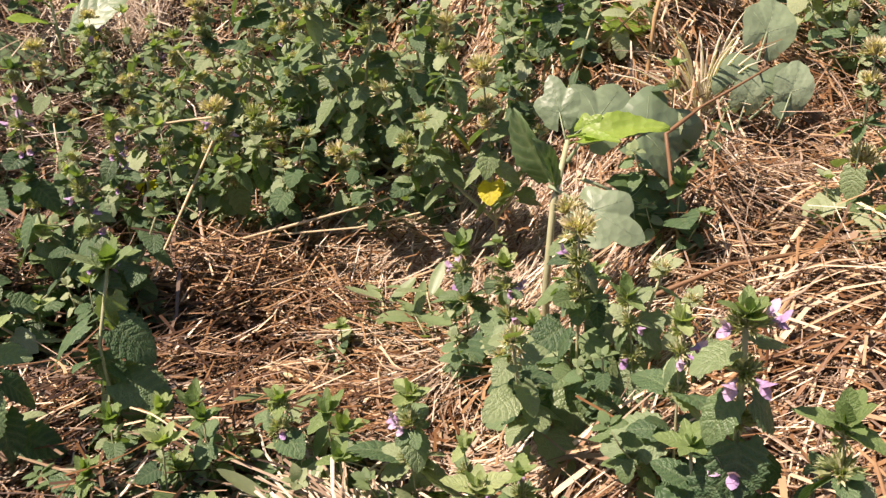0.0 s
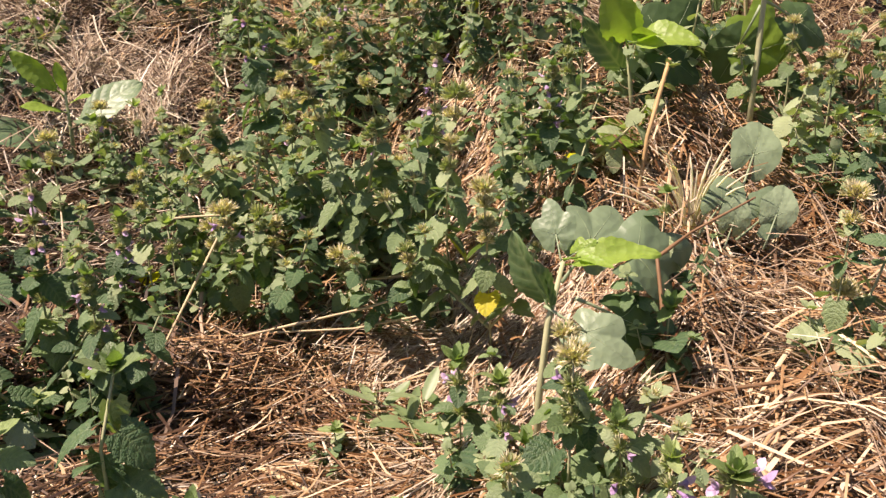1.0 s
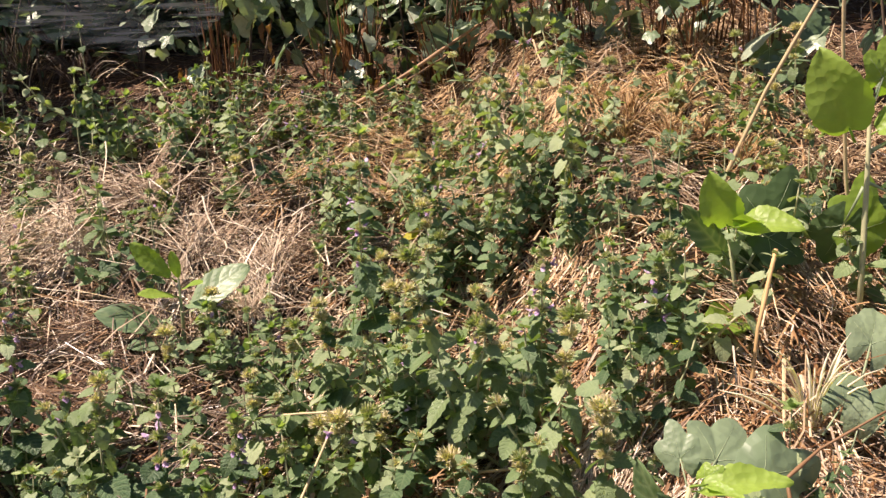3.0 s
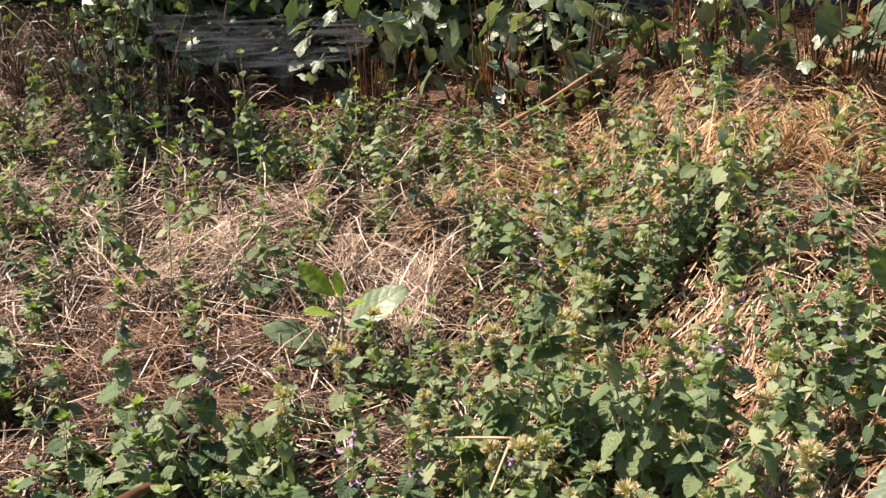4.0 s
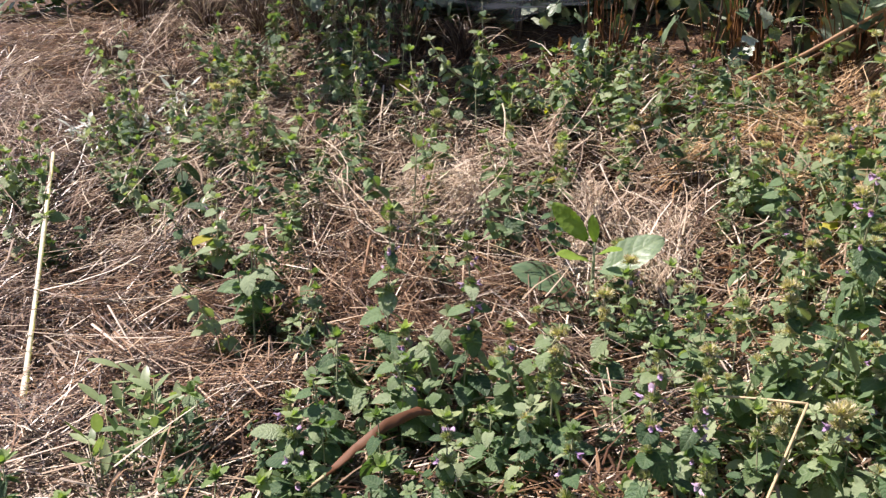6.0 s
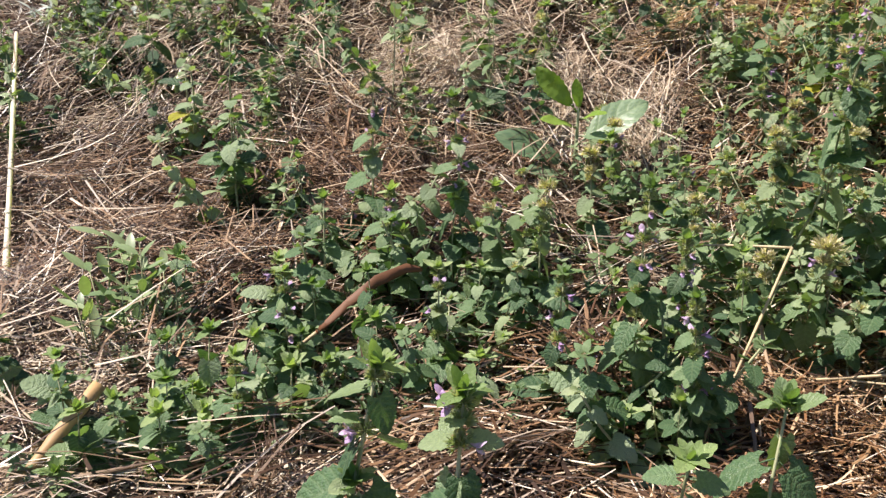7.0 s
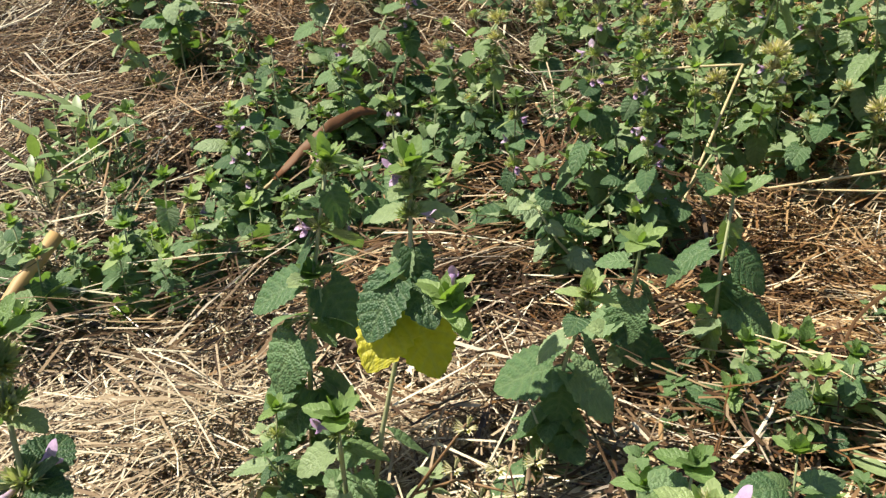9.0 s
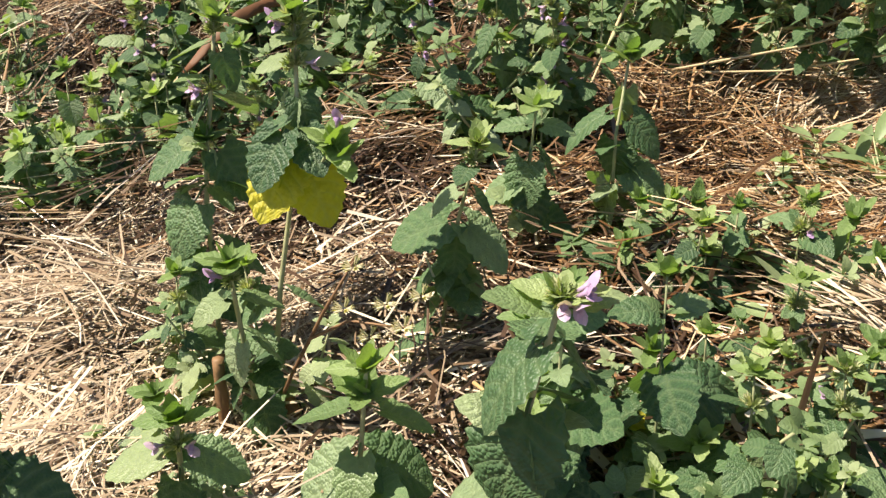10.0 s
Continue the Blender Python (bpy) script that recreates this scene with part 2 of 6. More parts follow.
def leaf_places(rows=16, across=6):
    """Across (-1 to 1) and along (0 to 1) for each point of a blade and its stalk, for the veins."""
    return [(2 * c / across - 1, q / rows, 0.0) for q in range(rows + 1) for c in range(across + 1)] + [(0.3, 0.06, 0.0)] * 9


def part(name, me, parent, m=None, label=""):
    """One mesh object under a thing or a part."""
    ob = new(name, me)
    ob.parent = parent
    if m is not None:
        ob.matrix_basis = m
    return tagged(ob, label)


def thing(name, place, label, category, group="", kind="", me=None):
    ob = new(name, me)
    ob.location = place
    return tagged(ob, label, category, group, kind)


def tube(points, radii, sides=5):
    """Verts and faces of a tube along points."""
    verts, faces = [], []
    pts = [Vector(p) for p in points]
    for k, p in enumerate(pts):
        d = (pts[min(k + 1, len(pts) - 1)] - pts[max(k - 1, 0)]).normalized()
        a = d.orthogonal().normalized() if k == 0 else (a - d * a.dot(d)).normalized()
        b = d.cross(a)
        for s in range(sides):
            w = 2 * math.pi * s / sides
            verts.append(p + (a * math.cos(w) + b * math.sin(w)) * radii[k])
    for k in range(len(pts) - 1):
        for s in range(sides):
            t = (s + 1) % sides
            faces.append((k * sides + s, k * sides + t, (k + 1) * sides + t, (k + 1) * sides + s))
    faces.append(tuple(range(sides))[::-1])
    faces.append(tuple(range((len(pts) - 1) * sides, len(pts) * sides)))
    return verts, faces


def joined(pieces):
    """Several (verts, faces) as one."""
    verts, faces = [], []
    for v, f in pieces:
        o = len(verts)
        verts += list(v)
        faces += [tuple(i + o for i in q) for q in f]
    return verts, faces


def blade(rng, width=0.40, peak=0.38, rows=16, across=6, teeth=0.020, fold=0.18, pleat=0.004, droop=0.35, stalk=0.18, heart=0.08, wave=0.0):
    """A leaf of length 1 along +y from its stalk's foot, face up."""
    verts, faces = [], []
    power = math.log(0.5) / math.log(peak)
    twist = rng.uniform(-0.12, 0.12)
    for r in range(rows + 1):
        u = r / rows
        w = width * max(0.0, math.sin(math.pi * min(1, 0.06 + 0.94 * u) ** power)) ** 0.66
        for c in range(across + 1):
            v = 2 * c / across - 1
            edge = abs(v) ** 3
            ww = w * (1 + edge * (teeth / max(width, 0.1)) * (2.0 if r % 2 else -1.2)) if 0 < r < rows else w
            x = v * ww
            y = stalk + u - heart * edge * (1 - u) ** 3 * 2
            z = fold * abs(x) - droop * u * u * 0.6 - droop * 0.25 * (x / width) ** 2 * width
            z += pleat * math.cos(math.pi * (r - 1.3 * abs(v) * 2)) * (1 - edge) * (0.2 + abs(v)) + wave * math.sin(9 * u + 2 * v) * abs(v)
            z += twist * x * u
            verts.append((x, y, z))
    n = across + 1
    for r in range(rows):
        for c in range(across):
            faces.append((r * n + c, r * n + c + 1, (r + 1) * n + c + 1, (r + 1) * n + c))
    sv, sf = tube([(0, 0, 0), (0, stalk * 0.5, 0.01), (0, stalk + 0.04, 0.0)], [0.022, 0.018, 0.014], 3)
    return joined([(verts, faces), (sv, sf)])


def palm(rng, lobes=5, depth=0.32, rings=5, cup=0.15, stalk=0.35):
    """A lobed leaf: its stalk along +y, then a blade about 1 long; faces and the faces of its raised veins."""
    verts, faces = [], []
    steps, span = 84, radians(158)
    gap = 1.05 if lobes > 3 else 1.15
    peaks = [(k * gap, (0.62, 0.55, 0.42)[abs(k)], (0.46, 0.39, 0.41)[abs(k)]) for k in range(-(lobes // 2), lobes // 2 + 1)] if lobes < 7 else [(k * 0.8, 0.55, 0.5) for k in range(-3, 4)]
    core = 0.62 - depth
    radius = []
    for s in range(steps + 1):
        a = -span + 2 * span * s / steps
        r = core * (1 - 0.25 * (abs(a) / span) ** 2) + max((reach - core) * math.exp(-abs((a - at) / wide) ** 2.4) for at, reach, wide in peaks)
        r *= 1 + 0.014 * math.sin(s * 1.1) + 0.03 * math.sin(s * 0.43 + lobes) + rng.uniform(-0.006, 0.006)
        radius.append((a, r))
    o = stalk + 0.30
    verts.append((0, o - 0.02, 0))
    bend = rng.uniform(0.2, 0.5) * rng.choice((-1, 1))
    for k in range(1, rings + 1):
        q = k / rings
        for a, r in radius:
            x, y = 0.86 * math.sin(a) * r * q, math.cos(a) * r * q
            z = cup * (abs(x) * 0.6) - 0.22 * q * q * r + 0.010 * math.sin(6 * a + 3 * q) * q + 0.045 * math.sin(2.3 * a + lobes) * q * q + bend * x * y
            verts.append((x, o + y * 1.12, z))
    n = steps + 1
    for s in range(steps):
        faces.append((0, 1 + s + 1, 1 + s))
        for k in range(rings - 1):
            a = 1 + k * n + s
            faces.append((a, a + 1, a + n + 1, a + n))
    veins = []
    for a, _, _ in peaks:
        s = min(range(n), key=lambda i: abs(radius[i][0] - a))
        line = [Vector(verts[0])] + [Vector(verts[1 + k * n + s]) for k in range(rings)]
        line = [p + Vector((0, 0, 0.001)) for p in line]
        veins.append(tube(line[:-1], [0.006, 0.0045, 0.003, 0.0022, 0.0016][:len(line) - 1], 3))
    stem = tube([(0, 0, 0), (0, stalk * 0.6, 0.02), (0, o, 0.0)], [0.028, 0.022, 0.016], 4)
    body = len(faces)
    v, f = joined([(verts, faces), stem] + veins)
    return v, f, body


def leaf_matrix(base, tip, up=(0, -0.3, 1), length=1.0, roll=0.0):
    """The pose and scale that lay a leaf of the given length from base to tip, face towards up."""
    y = Vector(tip) - Vector(base)
    size = y.length / length
    y.normalize()
    x = y.cross(Vector(up)).normalized()
    z = x.cross(y)
    m = Matrix((x, y, z)).transposed().to_4x4()
    return Matrix.Translation(base) @ m @ Matrix.Rotation(roll, 4, "Y") @ Matrix.Scale(size, 4)


# ---- ground ----
xs = np.concatenate([np.array([-400, -120, -40, -14, -7]), np.arange(-4.0, 2.61, 0.05), np.array([4, 7, 14, 40, 120, 400])])
ys = np.concatenate([np.array([-400, -120, -40, -14, -5, -2]), np.arange(-0.8, 5.01, 0.05), np.array([6, 8, 14, 40, 120, 400])])
gx, gy = np.meshgrid(xs, ys)
gzv = land(gx, gy)
nx = len(xs)
cells = [(j * nx + i, j * nx + i + 1, (j + 1) * nx + i + 1, (j + 1) * nx + i) for j in range(len(ys) - 1) for i in range(nx - 1)]
ground = new("ground", mesh_of("ground", np.stack([gx.ravel(), gy.ravel(), gzv.ravel()], 1), cells, [SOIL]))
tagged(ground, "brown dry soil of a gently sloping bank", "ground", kind="structure")


def strands(name, x, y, length, width, turn, lift, arch, mat, label, rng, rise=None, category="straw", flat=0.22, rings=4):
    """Many loose straws as one mesh: three-sided, bent, lying on the ground."""
    n = len(x)
    f = np.linspace(-0.5, 0.5, rings)
    curl = rng.normal(0, 0.25, n) * np.where(rng.random(n) < 0.3, 2.8, 1.0)
    ang = turn[:, None] + curl[:, None] * f[None, :]
    px = x[:, None] + np.cos(ang) * f[None, :] * length[:, None]
    py = y[:, None] + np.sin(ang) * f[None, :] * length[:, None]
    tip = rng.uniform(-1, 1, n) * 0.30 * length if rise is None else rise
    mound = 0.5 + 0.5 * np.sin(11.0 * x + 2.1 * np.sin(5.0 * y)) * np.sin(13.0 * y + 1.7 * np.sin(6.0 * x))
    pz = land(px, py) + (lift * (0.35 + 1.3 * mound) + 0.030 * mound ** 2)[:, None] + tip[:, None] * f[None, :] + (arch * length)[:, None] * (0.25 - f[None, :] ** 2)
    pz = np.maximum(pz, land(px, py) - 0.004)
    side = np.stack([-np.sin(ang), np.cos(ang)], -1)
    taper = np.linspace(1.15, 0.55, rings)
    verts = np.empty((n, rings, 3, 3))
    roll = rng.uniform(0, 2.1, n)
    for s in range(3):
        c, q = np.cos(roll + s * 2.094), np.sin(roll + s * 2.094)
        r = 0.5 * width[:, None] * taper[None, :]
        verts[:, :, s, 0] = px + side[:, :, 0] * c[:, None] * r
        verts[:, :, s, 1] = py + side[:, :, 1] * c[:, None] * r
        verts[:, :, s, 2] = pz + q[:, None] * r * flat
    quad = []
    for k in range(rings - 1):
        for s in range(3):
            t = (s + 1) % 3
            quad.append((k * 3 + s, k * 3 + t, (k + 1) * 3 + t, (k + 1) * 3 + s))
    quad = np.array(quad)
    faces = (np.arange(n)[:, None, None] * rings * 3 + quad[None]).reshape(-1)
    me = bpy.data.meshes.new(name)
    me.vertices.add(n * rings * 3)
    me.vertices.foreach_set("co", verts.astype(np.float32).ravel())
    count = n * len(quad)
    me.loops.add(count * 4)
    me.loops.foreach_set("vertex_index", faces.astype(np.int32))
    me.polygons.add(count)
    me.polygons.foreach_set("loop_start", np.arange(0, count * 4, 4, dtype=np.int32))
    me.materials.append(mat)
    me.update(calc_edges=True)
    me.shade_flat()
    return tagged(new(name, me), label, category, kind="stuff")


def scatter(rng, n, x0, x1, y0, y1, clumps=60, tight=0.5):
    """Places that gather loosely in clumps."""
    cx, cy = rng.uniform(x0, x1, clumps), rng.uniform(y0, y1, clumps)
    k = rng.integers(0, clumps, n)
    gather = rng.random(n) < tight
    x = np.where(gather, cx[k] + rng.normal(0, 0.10, n), rng.uniform(x0, x1, n))
    y = np.where(gather, cy[k] + rng.normal(0, 0.08, n), rng.uniform(y0, y1, n))
    return x + rng.normal(0, 0.11, n), y + rng.normal(0, 0.10, n)


def litter(name, seed, n, box, lengths, widths, mat, label, main=0.2, spread=0.9, lift=0.03, tight=0.4, flat=0.22, rings=4):
    rng = np.random.default_rng(seed)
    x, y = scatter(rng, n, *box, tight=tight)
    length = rng.uniform(*lengths, n) * rng.uniform(0.6, 1.2, n)
    width = rng.uniform(*widths, n)
    flow = main + 0.8 * np.sin(2.3 * x + 1.1) * np.cos(2.9 * y)
    turn = flow + rng.normal(0, spread, n)
    return strands(name, x, y, length, width, turn, rng.random(n) ** 2 * lift, rng.uniform(-0.05, 0.12, n), mat, label, rng, flat=flat, rings=rings)


litter("straw_litter", 1, 6200, (-0.45, 0.25, 0.25, 1.75), (0.06, 0.20), (0.0018, 0.0072), STRAW_RED, "reddish brown dry straw matted on the soil", lift=0.045)
litter("straw_litter", 2, 6400, (-2.1, -0.38, 0.78, 1.6), (0.06, 0.26), (0.0018, 0.0070), STRAW_GREY, "brown dry straw thickly strewn over the soil", lift=0.075, tight=0.6)
litter("pale_straw", 59, 4200, (-2.1, -0.62, 0.25, 0.84), (0.05, 0.20), (0.0014, 0.0050), STRAW_PALE, "cream dry straw thickly strewn over the soil", lift=0.05, spread=1.2)
litter("straw_litter", 60, 1500, (-0.66, -0.38, 0.25, 0.84), (0.06, 0.22), (0.0018, 0.0060), STRAW_GREY, "brown dry straw under the leafy herbs", lift=0.06, spread=1.2)
litter("straw_litter", 61, 3000, (-0.64, -0.10, 0.78, 1.30), (0.06, 0.20), (0.0014, 0.0052), STRAW_RED, "reddish brown straw between the herbs", lift=0.075)
litter("straw_litter", 3, 7200, (0.10, 1.3, 0.2, 1.8), (0.07, 0.24), (0.0018, 0.0070), STRAW_RED, "tawny dry straw hanging down a low bank", main=-1.2, spread=0.7, lift=0.06)
litter("straw_litter", 4, 6500, (-3.2, -0.4, 1.5, 3.4), (0.07, 0.26), (0.0022, 0.0062), STRAW_GREY, "greyish dry straw strewn over the slope", lift=0.11, tight=0.6, rings=3)
litter("straw_litter", 5, 5500, (-0.5, 1.4, 1.6, 3.4), (0.07, 0.26), (0.0022, 0.0062), STRAW, "golden dry straw strewn over the slope", lift=0.05, rings=3)
litter("straw_litter", 6, 4800, (-4.0, 1.8, 3.0, 4.6), (0.08, 0.28), (0.0024, 0.0065), STRAW_RED, "reddish dry straw under the hedge", lift=0.09, rings=3)
litter("pale_straw", 22, 1200, (-3.4, -1.8, 2.7, 4.0), (0.10, 0.32), (0.0025, 0.006), STRAW_PALE, "bleached straw lying on the open slope", lift=0.10, spread=1.3, tight=0.7, rings=3)
litter("straw_litter", 9, 7000, (-4.0, -1.9, 0.6, 4.7), (0.08, 0.28), (0.0024, 0.0065), STRAW_GREY, "grey weathered straw on the open slope", lift=0.10, tight=0.6, rings=3)
litter("pale_straw", 10, 700, (-2.2, -1.35, 0.45, 1.6), (0.08, 0.30), (0.002, 0.006), STRAW_PALE, "bleached straw lying on top of the litter", lift=0.08, spread=0.8, tight=0.85)
litter("long_stalk", 21, 170, (-2.3, -0.5, 0.7, 2.2), (0.25, 0.65), (0.003, 0.006), STRAW_RED, "long brown stalks lying across the litter", lift=0.08, spread=0.5, main=0.5, tight=0.2)
# Under layer darkened so the gaps between straws look shaded.
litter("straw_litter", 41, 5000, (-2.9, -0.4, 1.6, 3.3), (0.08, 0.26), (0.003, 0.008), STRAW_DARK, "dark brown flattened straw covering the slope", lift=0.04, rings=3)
litter("straw_litter", 42, 3000, (-0.5, 1.1, 1.7, 3.4), (0.08, 0.26), (0.003, 0.008), STRAW_RED, "tawny flattened straw covering the slope", lift=0.05, rings=3)
# Dark patches: shade beside the herbs, laid down as darker straw.
litter("straw_litter", 26, 4500, (-1.75, -1.0, 1.40, 2.05), (0.10, 0.28), (0.0016, 0.0052), STRAW_DARK, "dark brown straw with the herbs' shade in its colour", lift=0.10, rings=3)
litter("straw_litter", 25, 3600, (-0.92, -0.46, 0.98, 1.28), (0.06, 0.20), (0.0018, 0.0075), STRAW_DARK, "dark brown straw with the herbs' shade in its colour", lift=0.09)
litter("straw_litter", 44, 3200, (-0.62, -0.22, 0.55, 1.15), (0.06, 0.2), (0.0018, 0.006), STRAW_DARK, "dark brown straw, its colour holding the leaning herbs' shade", lift=0.06)
litter("straw_litter", 39, 3000, (-1.45, -0.82, 0.98, 1.62), (0.08, 0.22), (0.0018, 0.0070), STRAW_DARK, "dark brown straw with the herbs' shade in its colour", lift=0.08, rings=3)
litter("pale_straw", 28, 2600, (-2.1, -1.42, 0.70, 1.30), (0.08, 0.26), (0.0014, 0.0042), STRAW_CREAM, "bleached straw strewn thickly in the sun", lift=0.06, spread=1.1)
litter("straw_litter", 53, 3000, (-2.3, -1.3, 1.25, 1.95), (0.08, 0.26), (0.0016, 0.005), STRAW_DARK, "dark brown straw with shade put into its colour", lift=0.10, rings=3)
litter("broad_straw", 29, 200, (-2.1, -1.2, 0.7, 1.6), (0.15, 0.45), (0.004, 0.009), STRAW_PALE, "broad bleached stalks on top of the litter", lift=0.08, spread=0.7, main=0.3)
litter("broad_straw", 63, 260, (-2.5, -1.25, 1.15, 2.4), (0.16, 0.45), (0.0035, 0.0075), STRAW_CREAM, "broad bleached stalks lying over the dark litter", lift=0.13, spread=0.8, main=0.7)
litter("broad_straw", 30, 170, (-1.3, -0.72, 0.35, 1.0), (0.10, 0.35), (0.003, 0.0055), STRAW_PALE, "broad cream stalks on top of the litter", lift=0.06, spread=1.2)
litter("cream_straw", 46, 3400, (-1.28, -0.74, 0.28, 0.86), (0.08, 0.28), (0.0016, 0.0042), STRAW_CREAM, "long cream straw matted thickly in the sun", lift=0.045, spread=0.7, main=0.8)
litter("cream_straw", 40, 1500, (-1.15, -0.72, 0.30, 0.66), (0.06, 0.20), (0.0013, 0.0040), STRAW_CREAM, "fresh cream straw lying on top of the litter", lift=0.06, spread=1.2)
litter("pale_straw", 27, 3000, (-1.35, -0.58, 0.32, 0.80), (0.05, 0.20), (0.0013, 0.0042), STRAW_PALE, "cream straw strewn thickly between the herbs", lift=0.045, spread=1.3)
litter("pale_straw", 23, 700, (-0.95, -0.52, 0.40, 0.82), (0.08, 0.24), (0.0016, 0.0045), STRAW_PALE, "cream straw lying loose between the herbs", lift=0.06, spread=1.3)
litter("pale_straw", 11, 800, (-0.22, 0.15, 0.45, 1.35), (0.08, 0.24), (0.002, 0.005), STRAW_PALE, "bleached straw lying on top of the litter", lift=0.05, spread=1.2)
litter("pale_straw", 12, 1100, (-1.9, -0.4, 2.15, 3.0), (0.10, 0.30), (0.0025, 0.006), STRAW_CREAM, "bleached straw lying on the slope", lift=0.13, spread=1.2, tight=0.7)
litter("pale_straw", 13, 1100, (0.2, 1.0, 0.3, 1.6), (0.10, 0.28), (0.002, 0.005), STRAW_PALE, "bleached straw hanging down the bank", main=-1.2, lift=0.07, spread=0.8)
litter("long_straw", 45, 420, (-2.3, -0.5, 1.0, 2.6), (0.14, 0.42), (0.002, 0.0048), STRAW_CREAM, "long bleached straws lying loose on the slope", lift=0.09, spread=0.9, main=0.5, tight=0.3)
litter("long_straw", 7, 290, (-2.4, 0.9, 0.3, 2.9), (0.2, 0.5), (0.0024, 0.0050), STRAW, "long pale straws lying loose on top", lift=0.08, spread=1.4, tight=0.2)
litter("leaf_flake", 24, 600, (-1.3, 0.8, 0.35, 1.7), (0.025, 0.07), (0.008, 0.018), STRAW_PALE, "flat pale flakes of dead leaf in the litter", lift=0.05, spread=3.0, flat=0.08)
litter("cream_straw", 62, 1300, (-0.16, 0.15, 1.08, 1.46), (0.06, 0.22), (0.0014, 0.0040), STRAW_CREAM, "cream straw strewn thickly on the low bank", lift=0.06, spread=1.1)
litter("straw_fibre", 50, 9000, (-1.5, 0.35, 0.25, 1.35), (0.04, 0.14), (0.0008, 0.0022), FIBRE, "fine tangled fibres and dry grass in the litter", lift=0.035, spread=1.6, rings=3)
litter("straw_fibre", 52, 4000, (0.1, 1.0, 0.3, 1.7), (0.05, 0.16), (0.0009, 0.0024), FIBRE, "fine dry grass hanging down the bank", main=-1.2, lift=0.05, spread=0.8, rings=3)
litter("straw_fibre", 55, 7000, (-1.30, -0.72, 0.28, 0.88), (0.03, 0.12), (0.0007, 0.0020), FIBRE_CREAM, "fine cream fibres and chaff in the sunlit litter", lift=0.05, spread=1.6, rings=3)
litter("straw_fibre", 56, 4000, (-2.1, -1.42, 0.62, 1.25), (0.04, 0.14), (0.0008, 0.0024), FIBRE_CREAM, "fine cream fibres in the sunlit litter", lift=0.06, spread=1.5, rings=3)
litter("straw_fibre", 57, 2600, (-0.12, 0.14, 0.62, 1.40), (0.04, 0.16), (0.0008, 0.0024), FIBRE_CREAM, "fine cream grass among golden straw", lift=0.05, spread=1.3, rings=3)
litter("straw_fibre", 58, 2600, (-2.1, -0.5, 2.05, 2.9), (0.06, 0.20), (0.0012, 0.0030), FIBRE_CREAM, "fine pale grass strewn over the slope", lift=0.07, spread=1.3, tight=0.7, rings=3)
litter("straw_chaff", 8, 6000, (-2.0, 0.9, 0.25, 2.4), (0.012, 0.05), (0.002, 0.005), STRAW_GREY, "short broken bits of straw and chaff", lift=0.02, spread=3.0)

litter("straw_litter", 14, 12000, (-4.8, 3.0, -2.0, 4.4), (0.10, 0.30), (0.002, 0.0055), STRAW_GREY, "thin scatter of weathered straw", lift=0.04, spread=2.0, tight=0.1, rings=3)

litter("broad_straw", 15, 200, (-2.4, -0.9, 0.6, 1.4), (0.12, 0.42), (0.004, 0.009), STRAW_PALE, "broad flattened bleached stalks in the litter", lift=0.05, spread=1.0, main=0.1)
litter("broad_straw", 16, 420, (-0.6, 1.0, 0.4, 2.6), (0.08, 0.30), (0.0035, 0.007), STRAW, "broad flattened dry stalks in the litter", lift=0.05, spread=1.6)


def swaths(name, seed, bundles, each, box, lengths, widths, mat, label, main=0.4, spread=0.9, lift=0.05, wide=0.025):
    """Combed locks of straw: bundles of nearly parallel stalks, arching over the litter."""
    rng = np.random.default_rng(seed)
    x0, x1, y0, y1 = box
    cx, cy = rng.uniform(x0, x1, bundles), rng.uniform(y0, y1, bundles)
    way = main + rng.normal(0, spread, bundles)
    high, fan, n = rng.uniform(0.3, 1.0, bundles) * lift, rng.uniform(0.12, 0.55, bundles), bundles * each
    k = np.repeat(np.arange(bundles), each)
    off, along = rng.normal(0, wide, n), rng.normal(0, 0.05, n)
    turn = way[k] + rng.normal(0, 1, n) * fan[k]
    x = cx[k] - np.sin(way[k]) * off + np.cos(way[k]) * along
    y = cy[k] + np.cos(way[k]) * off + np.sin(way[k]) * along
    length = rng.uniform(*lengths, n)
    up = high[k] * np.exp(-(off / (1.4 * wide)) ** 2) + rng.uniform(0, 0.012, n)
    strands(name, x, y, length, rng.uniform(*widths, n), turn, up, rng.uniform(0.0, 0.15, n), mat, label, rng, rise=rng.normal(0, 0.12, n) * length)


swaths("straw_swath", 31, 34, 34, (-2.3, -1.40, 0.5, 1.25), (0.10, 0.30), (0.0014, 0.0040), STRAW_PALE, "bleached locks of combed straw")
swaths("straw_swath", 32, 45, 34, (-2.3, -0.5, 0.5, 2.0), (0.12, 0.34), (0.0016, 0.0045), STRAW_GREY, "brown locks of combed straw", lift=0.08)
swaths("straw_swath", 37, 70, 34, (-1.15, -0.55, 0.36, 0.92), (0.06, 0.18), (0.0012, 0.0032), STRAW_PALE, "cream locks of short straw under the herbs", spread=1.4, lift=0.035)
swaths("straw_swath", 33, 24, 32, (-0.12, 0.2, 0.42, 1.35), (0.08, 0.22), (0.0014, 0.0036), STRAW_PALE, "cream locks of straw between the herbs", spread=1.2, lift=0.04)
swaths("straw_swath", 47, 40, 34, (-0.16, 0.18, 0.66, 1.40), (0.10, 0.26), (0.0012, 0.0034), STRAW_CREAM, "golden locks of straw between the herbs", main=0.3, spread=0.8, lift=0.05)
swaths("straw_swath", 48, 16, 40, (-0.24, -0.12, 0.50, 0.68), (0.08, 0.20), (0.0016, 0.0044), STRAW_CREAM, "bleached lock of combed straw", main=-1.2, spread=0.3, lift=0.07)
